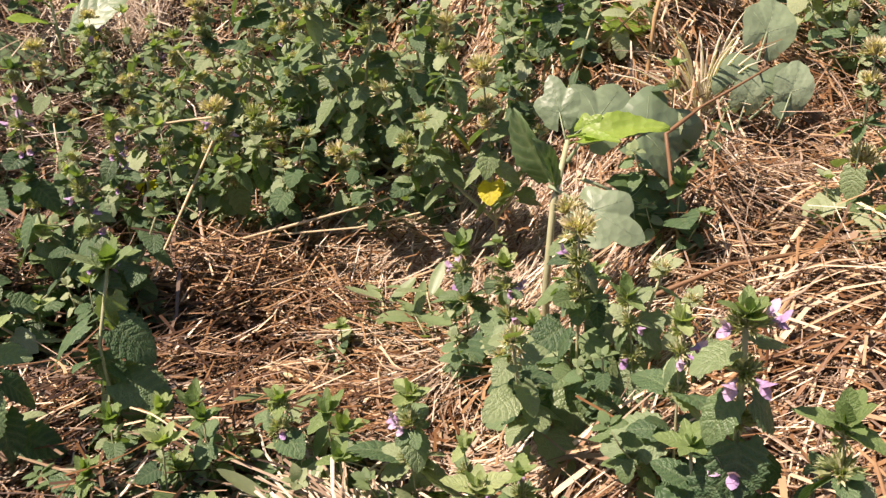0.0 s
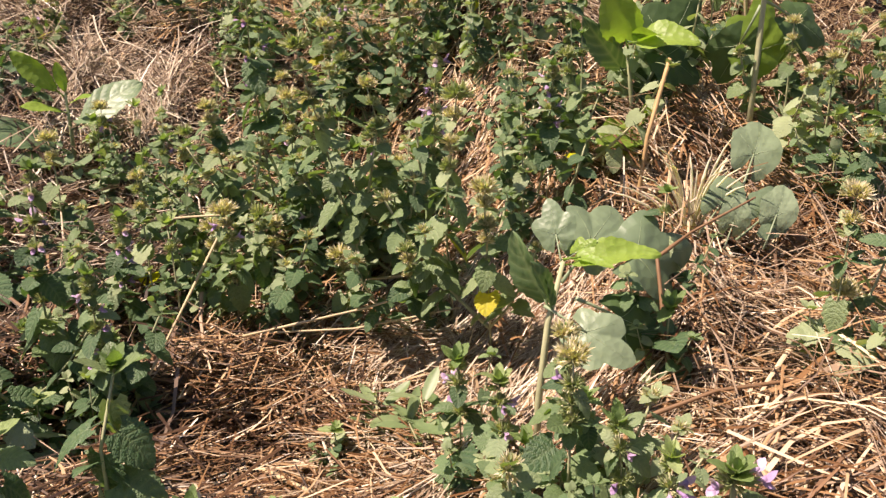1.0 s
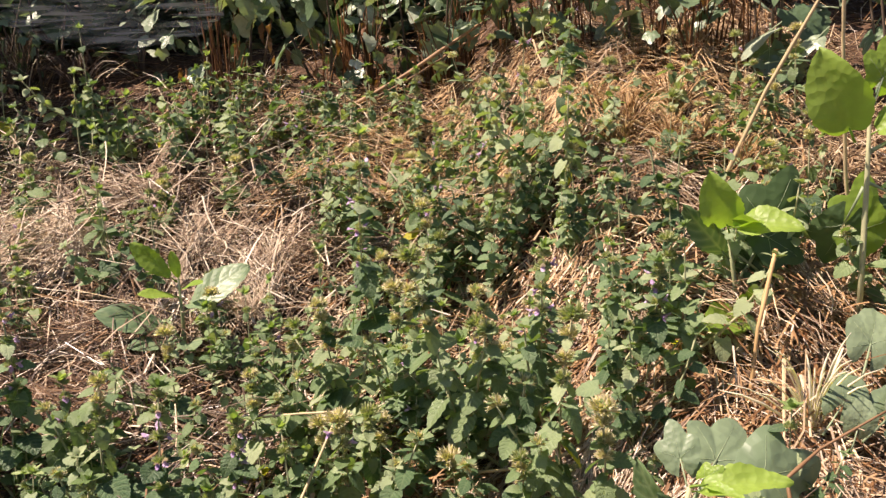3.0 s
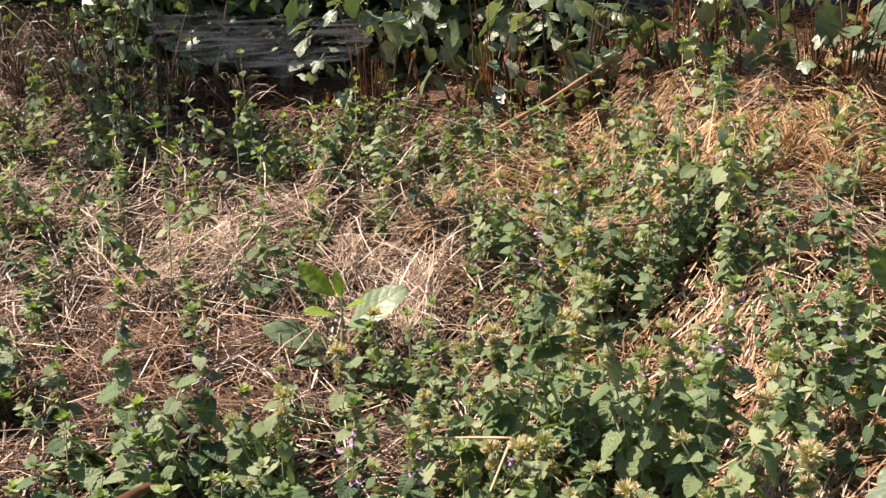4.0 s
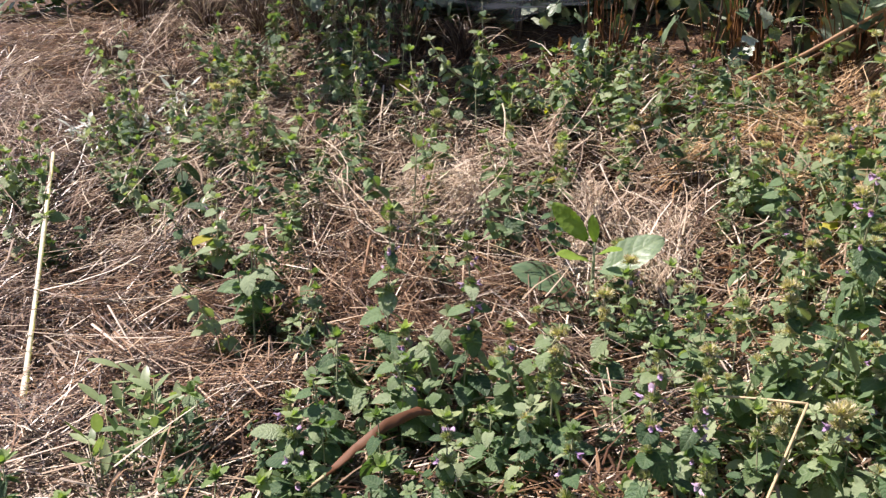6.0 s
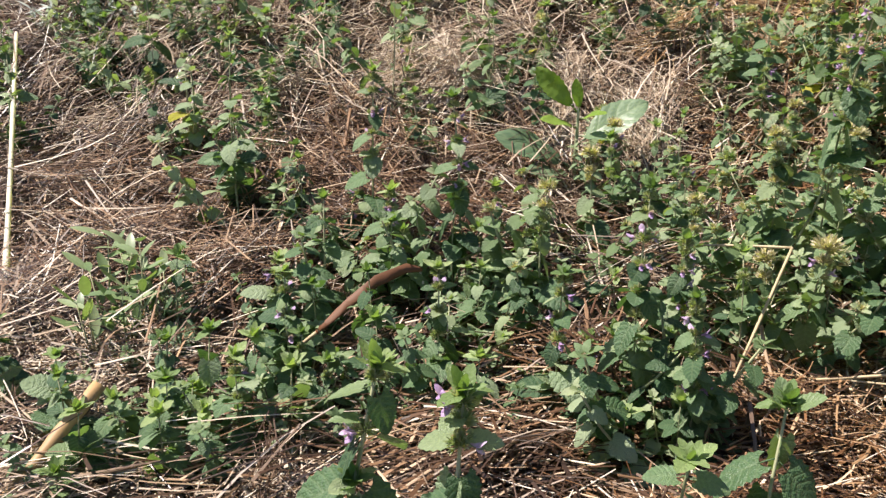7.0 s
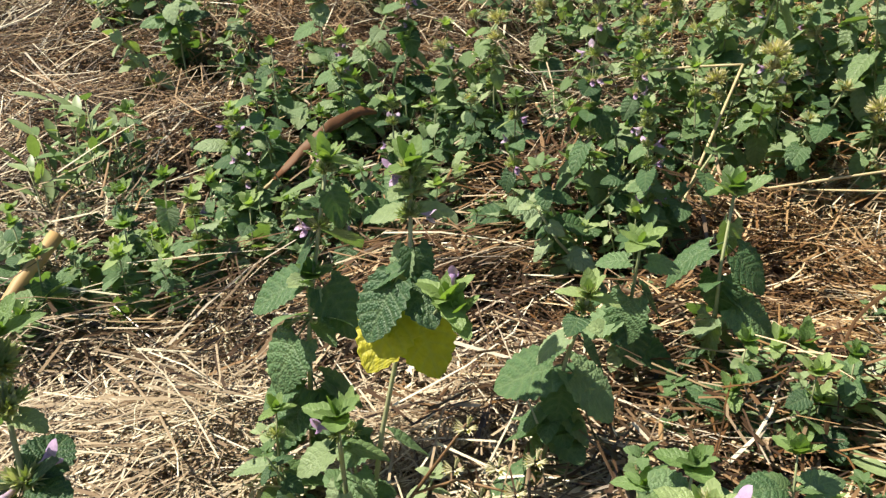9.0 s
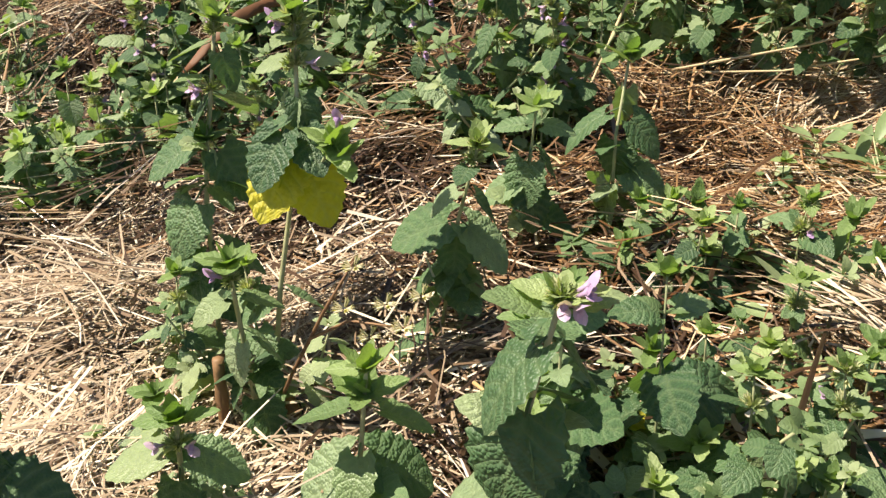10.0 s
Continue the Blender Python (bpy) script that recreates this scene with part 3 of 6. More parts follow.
swaths("straw_swath", 34, 40, 34, (0.22, 1.05, 0.35, 1.7), (0.10, 0.26), (0.0014, 0.0036), STRAW_PALE, "bleached locks of straw hanging down the bank", main=-1.2, spread=0.5)
swaths("straw_swath", 35, 46, 30, (-2.4, 0.6, 2.1, 3.1), (0.12, 0.34), (0.0018, 0.0048), STRAW_PALE, "bleached locks of straw on the slope", lift=0.12)
swaths("straw_swath", 49, 26, 44, (-1.45, -1.10, 2.28, 2.62), (0.08, 0.26), (0.0014, 0.0038), STRAW_CREAM, "bleached patch of matted straw on the slope", main=0.2, spread=0.9, lift=0.06)
swaths("straw_swath", 54, 20, 44, (-0.88, -0.58, 2.12, 2.45), (0.08, 0.24), (0.0014, 0.0038), STRAW_CREAM, "bleached patch of hanging straw on the slope", main=-1.3, spread=0.4, lift=0.06)
swaths("straw_swath", 38, 50, 34, (-0.75, 1.0, 2.5, 3.35), (0.12, 0.34), (0.0020, 0.0050), GOLD, "golden locks of straw below the hedge", lift=0.08, spread=0.7)
swaths("straw_swath", 36, 45, 30, (-3.7, -2.0, 2.3, 4.5), (0.14, 0.40), (0.0020, 0.0055), STRAW_PALE, "bleached locks of straw on the open slope", main=-0.6, lift=0.09)

# ---- horehound ----
leaf_rng = random.Random(11)
LEAVES = [mesh_of("leaf", *blade(leaf_rng, width=leaf_rng.uniform(0.40, 0.48), peak=0.36, droop=d, fold=leaf_rng.uniform(0.05, 0.3), wave=0.014, stalk=0.30), [LEAF], places=leaf_places()) for d in (0.15, 0.3, 0.45, 0.6, 0.8)]
LEAVES_PALE = [mesh_of("leaf", *blade(leaf_rng, width=0.38, droop=d, rows=10, across=4, stalk=0.28), [LEAF_PALE], places=leaf_places(10, 4)) for d in (0.1, 0.3, 0.5)]
LEAVES_YELLOW = [mesh_of("leaf", *blade(leaf_rng, width=0.44, droop=d), [LEAF_YELLOW], places=leaf_places()) for d in (0.3, 0.5)]
LEAVES_BROAD = [mesh_of("leaf", *blade(leaf_rng, width=0.48, peak=0.42, droop=d, heart=0.14), [LEAF], places=leaf_places()) for d in (0.25, 0.4, 0.6)]


def calyx_ring(rng, n, spread):
    """Verts and faces of a ring of funnel-shaped, five-toothed calyces, about 2 across."""
    verts, faces = [], []
    for k in range(n):
        a = 2 * math.pi * k / n * 2.4 + rng.uniform(-0.3, 0.3)
        e = rng.uniform(0.05, spread)
        d = Vector((math.cos(a) * math.cos(e), math.sin(a) * math.cos(e), math.sin(e)))
        s = d.orthogonal().normalized()
        t = d.cross(s)
        size = rng.uniform(0.75, 1.1)
        o = len(verts)
        for at, r in ((0.2, 0.05), (0.72, 0.13)):
            for q in range(5):
                w = 2 * math.pi * q / 5
                verts.append((d * at + (s * math.cos(w) + t * math.sin(w)) * r) * size)
        for q in range(5):
            w = 2 * math.pi * (q + 0.5) / 5
            verts.append((d * 1.05 + (s * math.cos(w) + t * math.sin(w)) * 0.24) * size)
        for q in range(5):
            p = (q + 1) % 5
            faces.append((o + q, o + p, o + 5 + p, o + 5 + q))
            faces.append((o + 5 + q, o + 5 + p, o + 10 + q))
    return verts, faces


def calyx_whorl(rng, n, spread, mat):
    return mesh_of("calyx_whorl", *calyx_ring(rng, n, spread), [mat], smooth=False)


def shoot_tip(rng, mat):
    """A tuft of small young leaves at the end of a stem."""
    bits = []
    for k in range(9):
        v, f = blade(rng, width=rng.uniform(0.22, 0.36), rows=6, across=4, droop=rng.uniform(-0.5, 0.5), stalk=0.05, pleat=0.012)
        m = Matrix.Rotation(k * 1.571 + (k // 2) * 0.8 + rng.uniform(-0.5, 0.5), 4, "Z") @ Matrix.Rotation(radians(max(5, 80 - k * 9) + rng.uniform(-18, 12)), 4, "X") @ Matrix.Scale(rng.uniform(0.45, 0.75) + 0.05 * k, 4)
        bits.append(([m @ Vector(p) for p in v], f))
    return mesh_of("shoot_tip", *joined(bits), [mat], places=leaf_places(6, 4) * 9)


def side_shoot(rng, mat, n=6):
    """Small leaves on short stalks out of the armpits of a leaf pair."""
    bits = []
    for k in range(n):
        v, f = blade(rng, width=rng.uniform(0.32, 0.44), rows=8, across=4, droop=rng.uniform(0.1, 0.8), stalk=0.35, pleat=0.004, fold=rng.uniform(0.05, 0.4))
        way = (k % 2) * 3.1416 + rng.uniform(-1.1, 1.1)
        m = Matrix.Rotation(way, 4, "Z") @ Matrix.Rotation(radians(rng.uniform(-45, 50)), 4, "X") @ Matrix.Rotation(rng.uniform(-0.6, 0.6), 4, "Y") @ Matrix.Scale(rng.uniform(0.45, 0.85), 4)
        bits.append(([m @ Vector(p) for p in v], f))
    return mesh_of("side_shoot", *joined(bits), [mat], places=leaf_places(8, 4) * n)


def side_branch(rng, mat, tip_mat, whorl=False, long=False):
    """A leafy branch of height 1, from the lower stem outward along +y and up, with its own leaf pairs and tip."""
    foot, mid, head = Vector((0, 0, 0)), Vector((rng.uniform(-0.1, 0.1), 0.42, 0.42)), Vector((rng.uniform(-0.12, 0.12), 0.55, 1.0))

    def along(f):
        return foot * (1 - f) ** 2 + mid * 2 * f * (1 - f) + head * f * f
    bits, slots, places = [tube([along(k / 4) for k in range(5)], [0.014, 0.013, 0.011, 0.010, 0.008], 4)], [], []
    places += [(0.3, 0.06, 0.0)] * 20
    slots += [1] * len(bits[0][1])
    spin = rng.uniform(0, 3)
    pairs = 6 if long else 4
    for k in range(2 * pairs + 1):
        last = k == 2 * pairs
        f = 0.34 + 0.66 * (k // 2) / pairs
        for q in range(5 if last else 1):
            v, fc = blade(rng, width=rng.uniform(0.38, 0.46), rows=8, across=4, droop=rng.uniform(0.2, 0.8), stalk=0.26, pleat=0.003, fold=rng.uniform(0.05, 0.3))
            turn = spin + (k // 2) * 1.571 + (k % 2) * 3.1416 + q * 1.3 + rng.uniform(-0.4, 0.4)
            lift = rng.uniform(5, 65) if last else rng.uniform(-60, 0) + 25 * f
            size = (rng.uniform(0.10, 0.16) if last else (0.36 - 0.16 * f) * rng.uniform(0.8, 1.15)) * (0.64 if long else 1.0)
            m = Matrix.Translation(along(f)) @ Matrix.Rotation(turn, 4, "Z") @ Matrix.Rotation(radians(lift), 4, "X") @ Matrix.Rotation(rng.uniform(-0.5, 0.5), 4, "Y") @ Matrix.Scale(size, 4)
            bits.append(([m @ Vector(c) for c in v], fc))
            slots += [2 if last else 0] * len(fc)
            places += leaf_places(8, 4)
    if whorl:
        v, fc = calyx_ring(rng, 24, 1.3)
        bits.append(([head * 0.97 + Vector(c) * (0.085 if long else 0.10) for c in v], fc))
        slots += [3] * len(fc)
        places += [(0.3, 0.06, 0.0)] * len(v)
    return mesh_of("side_branch", *joined(bits), [mat, STEM, tip_mat, CALYX_DRY], slots, places=places)


def corolla(rng):
    """A two-lipped flower along +y: tube, hood and a lower lip of three lobes."""
    bits = [tube([(0, 0, 0), (0, 0.35, 0.02), (0, 0.6, 0.05)], [0.09, 0.11, 0.19], 6)]
    for ang, size, lift in ((0, 0.62, 0.75), (0, 0.6, -0.75), (0.9, 0.42, -0.55), (-0.9, 0.42, -0.55)):
        v, f = blade(rng, width=0.46, rows=4, across=2, droop=0.5 if lift > 0 else 0.3, stalk=0.0, pleat=0.0, teeth=0.0, fold=-0.3)
        m = Matrix.Translation((0, 0.5, 0.10 if lift > 0 else -0.02)) @ Matrix.Rotation(ang, 4, "Z") @ Matrix.Rotation(lift, 4, "X") @ Matrix.Scale(size, 4)
        bits.append(([m @ Vector(p) for p in v], f))
    return mesh_of("flower", *joined(bits), [PETAL])


WHORLS = [calyx_whorl(leaf_rng, 30, s, CALYX) for s in (1.1, 1.35)]
WHORLS_DRY = [calyx_whorl(leaf_rng, 34, s, CALYX_DRY) for s in (1.1, 1.35)]
TIPS = [shoot_tip(leaf_rng, LEAF_TIP) for _ in range(6)]
SHOOTS = [side_shoot(leaf_rng, m) for m in (LEAF, LEAF, LEAF_PALE, LEAF_PALE)]
BRANCHES = [side_branch(leaf_rng, m, LEAF_PALE) for m in (LEAF, LEAF_PALE, LEAF, LEAF_PALE)]
BRANCHES_LONG = [side_branch(leaf_rng, m, LEAF_PALE, False, True) for m in (LEAF, LEAF, LEAF_PALE)]
BRANCHES_DRY = [side_branch(leaf_rng, m, LEAF_PALE, True, True) for m in (LEAF_PALE, LEAF, LEAF_PALE)]
FLOWERS = [corolla(leaf_rng) for _ in range(3)]

LABELS = {
    "T": "tall green horehound with wrinkled leaves and purple flowers",
    "F": "green horehound in purple flower among dry straw",
    "L": "leafy dark green horehound with a young tip",
    "D": "horehound with yellowing spent flower whorls",
    "W": "low horehound with broad wrinkled green leaves",
    "B": "small bushy green horehound growing through straw",
    "G": "upright horehound with large dark wrinkled leaves",
    "S": "slender pale-topped horehound on a bare stem",
}
# by kind: leaf length, space between nodes, share of bushy nodes, side branches
HABIT = {
    "F": (0.053, 0.046, 0.65, 2), "L": (0.062, 0.050, 0.60, 2), "D": (0.051, 0.052, 0.45, 2),
    "W": (0.058, 0.042, 0.60, 1), "B": (0.040, 0.040, 0.65, 2), "S": (0.038, 0.085, 0.50, 1),
}


def horehound(x, y, h, sort, seed, lean=None):
    """An upright square-stemmed herb: paired crenate leaves drooping on their stalks, leafy branches, whorls of calyces."""
    rng = random.Random(seed)
    plant = thing("horehound_plant", (x, y, float(land(x, y)) - 0.004), LABELS[sort], "plant", "horehound patch")
    full, gap, bushy, branches = HABIT[sort]
    far = y > 1.75
    foot = Vector((0, 0, -0.01))
    head = Vector((rng.uniform(-0.02, 0.02) * h, 0.12 * h, h)) if lean is None else Vector((lean[0], lean[1], h))
    mid = (foot + head) / 2 + Vector((rng.uniform(-0.08, 0.08), rng.uniform(-0.06, 0.02), 0.02)) * h

    def along(f):
        return foot * (1 - f) ** 2 + mid * 2 * f * (1 - f) + head * f * f
    thick = 0.0026 if h > 0.25 else 0.0019
    part("stem", mesh_of("stem", *tube([along(k / 7) for k in range(8)], [thick * (1 - 0.07 * k) for k in range(8)], 4), [STEM]), plant)
    nodes = max(2, min(4 if far else 7, round(h / gap)))
    spin = rng.uniform(0, 3.14)
    bare = 0.42 if sort == "S" else 0.36 if lean else 0.30 if h > 0.4 else 0.12
    size0 = full * rng.uniform(0.88, 1.15)
    for k in range(nodes):
        f = bare + (0.97 - bare) * (k + 0.35) / nodes
        p = along(f)
        size = size0 * (0.72 + 0.28 * math.sin(3.14 * min(1, f / 0.85))) * (1.0 - 0.45 * max(0.0, f - 0.55) / 0.45)
        flowering = f > {"F": 0.55, "D": 0.72, "B": 0.8, "S": 0.7}.get(sort, 2.0)
        for q in range(2):
            if k == 0 and h > 0.17 and rng.random() < 0.4:
                continue
            turn = spin + k * 1.571 + q * 3.1416 + rng.uniform(-0.4, 0.4)
            lift = rng.choice((rng.uniform(-50, -8), rng.uniform(-50, -8), rng.uniform(-78, -45), rng.uniform(-12, 22))) + 35 * max(0.0, f - 0.5)
            # Pale share of D, B and leaning F is raised to look sunlit.
            pool = LEAVES_BROAD if sort == "W" and rng.random() < 0.6 else LEAVES_PALE if f > 0.88 or (far and rng.random() < 0.5) or (sort in "DS" and rng.random() < 0.75) or (sort == "B" and rng.random() < 0.6) or (sort == "F" and lean and rng.random() < 0.3) else LEAVES
            if k < 2 and rng.random() < 0.03:
                pool = LEAVES_YELLOW
            m = Matrix.Translation(p) @ Matrix.Rotation(turn, 4, "Z") @ Matrix.Rotation(radians(lift), 4, "X") @ Matrix.Rotation(rng.uniform(-0.5, 0.5), 4, "Y") @ Matrix.Scale(size * rng.uniform(0.8, 1.2), 4)
            part("leaf", rng.choice(pool), plant, m)
        if rng.random() < bushy:
            m = Matrix.Translation(p) @ Matrix.Rotation(spin + k * 1.571 + rng.uniform(-0.5, 0.5), 4, "Z") @ Matrix.Scale(size * rng.uniform(0.7, 1.0), 4)
            part("side_shoot", rng.choice(SHOOTS[1:] if far or sort == "D" else SHOOTS[:3]), plant, m)
        if flowering:
            wide = (0.0145 if sort in "FS" else 0.0165 if sort == "D" else 0.012) * rng.uniform(0.85, 1.15)
            whorl = part("calyx_whorl", rng.choice(WHORLS_DRY if sort == "D" and rng.random() < 0.6 else WHORLS), plant, Matrix.Translation(p) @ Matrix.Rotation(rng.uniform(0, 6), 4, "Z") @ Matrix.Scale(wide, 4))
            for _ in range((3 if f > 0.7 else 2) if sort == "F" else 1):
                if rng.random() < (0.6 if sort == "F" else 0.2):
                    m = Matrix.Translation(p) @ Matrix.Rotation(rng.uniform(0, 6.28), 4, "Z") @ Matrix.Translation((0, wide * 0.6, wide * 0.2)) @ Matrix.Rotation(radians(rng.uniform(-15, 35)), 4, "X") @ Matrix.Scale(rng.uniform(0.013, 0.018), 4)
                    part("flower", rng.choice(FLOWERS), whorl, whorl.matrix_basis.inverted() @ m, "purple two-lipped flower")
    for q in range(branches):
        f = rng.uniform(0.04, 0.30)
        tall = min(0.22, h * (1 - f) * rng.uniform(0.45, 0.85)) + 0.02
        m = Matrix.Translation(along(f)) @ Matrix.Rotation(spin + q * 2.3 + rng.uniform(-0.6, 0.6), 4, "Z") @ Matrix.Rotation(rng.uniform(-0.35, 0.1), 4, "X") @ Matrix.Scale(tall, 4)
        part("side_branch", rng.choice(BRANCHES if tall < 0.11 else BRANCHES_DRY if sort == "D" else BRANCHES_LONG), plant, m)
    if sort == "D":
        for f, wide in ((0.80, 0.016), (0.98, 0.0235)):
            part("calyx_whorl", rng.choice(WHORLS_DRY if rng.random() < 0.6 else WHORLS), plant, Matrix.Translation(along(f)) @ Matrix.Rotation(rng.uniform(0, 6), 4, "Z") @ Matrix.Scale(wide * rng.uniform(0.8, 1.15), 4))
    elif sort == "F":
        part("calyx_whorl", rng.choice(WHORLS), plant, Matrix.Translation(along(0.96)) @ Matrix.Scale(0.0155 * rng.uniform(0.85, 1.15), 4))
    big = {"L": 0.026, "W": 0.026, "F": 0.024, "S": 0.026, "B": 0.020, "D": 0.014}[sort]
    part("shoot_tip", rng.choice(TIPS), plant, Matrix.Translation(head) @ Matrix.Rotation(rng.uniform(0, 6), 4, "Z") @ Matrix.Scale(big * rng.uniform(0.85, 1.2), 4))
    return plant


# foot, height and kind, from the front of the patch to the back
HERBS_A = [
    (-0.9, 0.15, 0.45, "F"), (-0.55, 0.27, 0.19, "W"), (0.14, 0.29, 0.24, "F"), (-0.86, 0.33, 0.14, "B"), (-0.54, 0.33, 0.16, "W"),
    (0.06, 0.33, 0.26, "W"), (-0.52, 0.34, 0.26, "W"), (-0.38, 0.34, 0.18, "B"), (-0.3, 0.37, 0.16, "F"), (-0.44, 0.38, 0.24, "L"), (-0.55, 0.39, 0.19, "W"),
    (-0.07, 0.44, 0.2, "F"), (-0.32, 0.45, 0.11, "B"), (-0.82, 0.46, 0.19, "B"), 
    (-0.9, 0.49, 0.16, "B"), (-0.3, 0.5, 0.16, "B"), (0.12, 0.5, 0.22, "F"), (-0.02, 0.52, 0.14, "B"), (-0.07, 0.53, 0.18, "B"),
]
HERBS_B = [
    (-0.11, 0.6, 0.2, "F"), (-0.19, 0.61, 0.12, "W"), (-0.37, 0.63, 0.15, "W"), (0.12, 0.64, 0.18, "F"),
    (-0.33, 0.65, 0.16, "W"), (0.07, 0.66, 0.29, "D"), (-0.25, 0.67, 0.16, "F"), (-0.2, 0.67, 0.14, "W"), (0.1, 0.69, 0.2, "B"), (-0.39, 0.72, 0.13, "W"),
    (0.08, 0.73, 0.28, "D"), (-0.36, 0.74, 0.12, "W"), (-1.37, 0.74, 0.1, "W"), (0.05, 0.77, 0.14, "B"), (0.44, 0.79, 0.25, "D"),
    (0.45, 0.8, 0.12, "D"), (0.02, 0.81, 0.22, "F"), (-1.42, 0.83, 0.21, "W"), (-0.02, 0.86, 0.24, "F"), (0.26, 0.87, 0.12, "L"),
]
HERBS_C = [
    (-1.4, 0.92, 0.14, "W"), (-1.19, 0.93, 0.22, "F"), (-1.33, 0.93, 0.14, "W"), 
    (0.29, 0.98, 0.23, "B"), (0.77, 1.42, 0.26, "D"), (-1.29, 0.99, 0.13, "W"), (-1.67, 0.99, 0.2, "W"),
    (-0.19, 1, 0.08, "B"), (-0.54, 1.04, 0.17, "L"), (-1.09, 1.05, 0.17, "B"), (0.72, 1.5, 0.3, "D"), (-1.19, 1.12, 0.29, "F"),
    (-0.72, 1.12, 0.31, "F"), (-0.94, 1.16, 0.28, "F"), (-0.78, 1.19, 0.09, "L"), (-0.74, 1.19, 0.12, "B"), 
]
HERBS_D = [
    (-0.83, 1.2, 0.14, "B"), (-1.19, 1.24, 0.2, "L"),
    (0.72, 1.3, 0.2, "F"), (-0.89, 1.31, 0.2, "L"), 
    (0.16, 1.33, 0.3, "B"), (-0.78, 1.37, 0.32, "D"), (-1.08, 1.38, 0.24, "L"), (-0.82, 1.4, 0.24, "B"), (-0.23, 1.41, 0.14, "B"), (-0.96, 1.42, 0.26, "L"),
    (-0.44, 1.42, 0.14, "B"), (-0.14, 1.44, 0.32, "L"), (-0.97, 1.45, 0.44, "F"), (-0.22, 1.47, 0.2, "B"), (0.29, 1.47, 0.3, "B"),
]
HERBS_E = [
    (-0.02, 1.53, 0.3, "B"), (0.02, 1.54, 0.3, "B"), (-1.17, 1.55, 0.44, "F"), (-0.25, 1.55, 0.24, "B"), (0.18, 1.56, 0.3, "B"), (-0.06, 1.58, 0.2, "B"),
    (-0.46, 1.59, 0.28, "D"), (-0.39, 1.59, 0.18, "B"), (-0.25, 1.6, 0.34, "D"), (-0.16, 1.6, 0.3, "B"), (-0.73, 1.61, 0.28, "D"), (-1.52, 1.64, 0.48, "L"),
    (0.32, 1.65, 0.28, "B"), (-0.22, 1.66, 0.3, "D"), (0.81, 1.67, 0.36, "D"), (-0.56, 1.67, 0.2, "B"), (-1.39, 1.68, 0.19, "L"), (-0.28, 1.68, 0.24, "F"),
    (-0.27, 1.73, 0.2, "B"), (-0.53, 1.73, 0.2, "B"), (0.6, 1.74, 0.3, "F"), (-1.58, 1.75, 0.28, "L"), (0.47, 1.75, 0.34, "B"), (0.25, 1.79, 0.28, "B"),
]
HERBS_F = [
    (-0.6, 1.82, 0.24, "B"), (-0.54, 1.83, 0.26, "B"), (-0.7, 1.85, 0.2, "B"), (0.42, 1.87, 0.34, "B"), (-0.69, 1.9, 0.2, "D"), (-0.44, 1.99, 0.26, "B"),
    (-1.85, 2.02, 0.34, "F"), (-0.18, 2.08, 0.3, "D"), (0.19, 2.09, 0.26, "B"), (-0.01, 2.13, 0.24, "B"), (0.18, 2.15, 0.56, "F"), (-1.65, 2.15, 0.2, "L"),
    (-0.89, 2.18, 0.34, "S"), (-0, 2.18, 0.42, "F"), (0.07, 2.18, 0.26, "B"), (-1.33, 2.22, 0.57, "S"), (-1.04, 2.24, 0.29, "L"), (-1.28, 2.24, 0.16, "B"),
    (0.15, 2.24, 0.26, "B"), (-1.04, 2.26, 0.44, "S"), (-1.72, 2.29, 0.27, "L"), (0.17, 2.33, 0.34, "D"), (0.12, 2.35, 0.57, "F"), (-0.04, 2.45, 0.26, "B"),
]
HERBS_G = [
    (-1.62, 2.48, 0.2, "L"), (-0.3, 2.49, 0.22, "B"), (-0.94, 2.52, 0.2, "D"), (-0.44, 2.56, 0.22, "B"), (0.04, 2.59, 0.35, "D"), (-0.56, 2.61, 0.32, "B"),
    (-1.85, 2.63, 0.33, "S"), (-0.76, 2.71, 0.17, "B"), (-1.26, 2.79, 0.38, "S"), (0.09, 2.88, 0.34, "D"), (-0.74, 2.92, 0.19, "B"), (-1.03, 2.92, 0.28, "L"),
    (-1.19, 2.93, 0.26, "L"), (-1.32, 3.02, 0.46, "L"), (-0.98, 3.05, 0.24, "L"), (-0.34, 3.09, 0.26, "B"), (-2.15, 3.1, 0.24, "L"), (-0.23, 3.14, 0.3, "B"),
    (-0.77, 3.18, 0.26, "B"), (-1.88, 3.18, 0.3, "F"), (-2.35, 3.19, 0.26, "L"), (-2.27, 3.38, 0.3, "L"),
]
for k, (x, y, h, sort) in enumerate(HERBS_A + HERBS_B + HERBS_C + HERBS_D + HERBS_E + HERBS_F + HERBS_G):
    horehound(x, y, h, sort, 1000 + k)
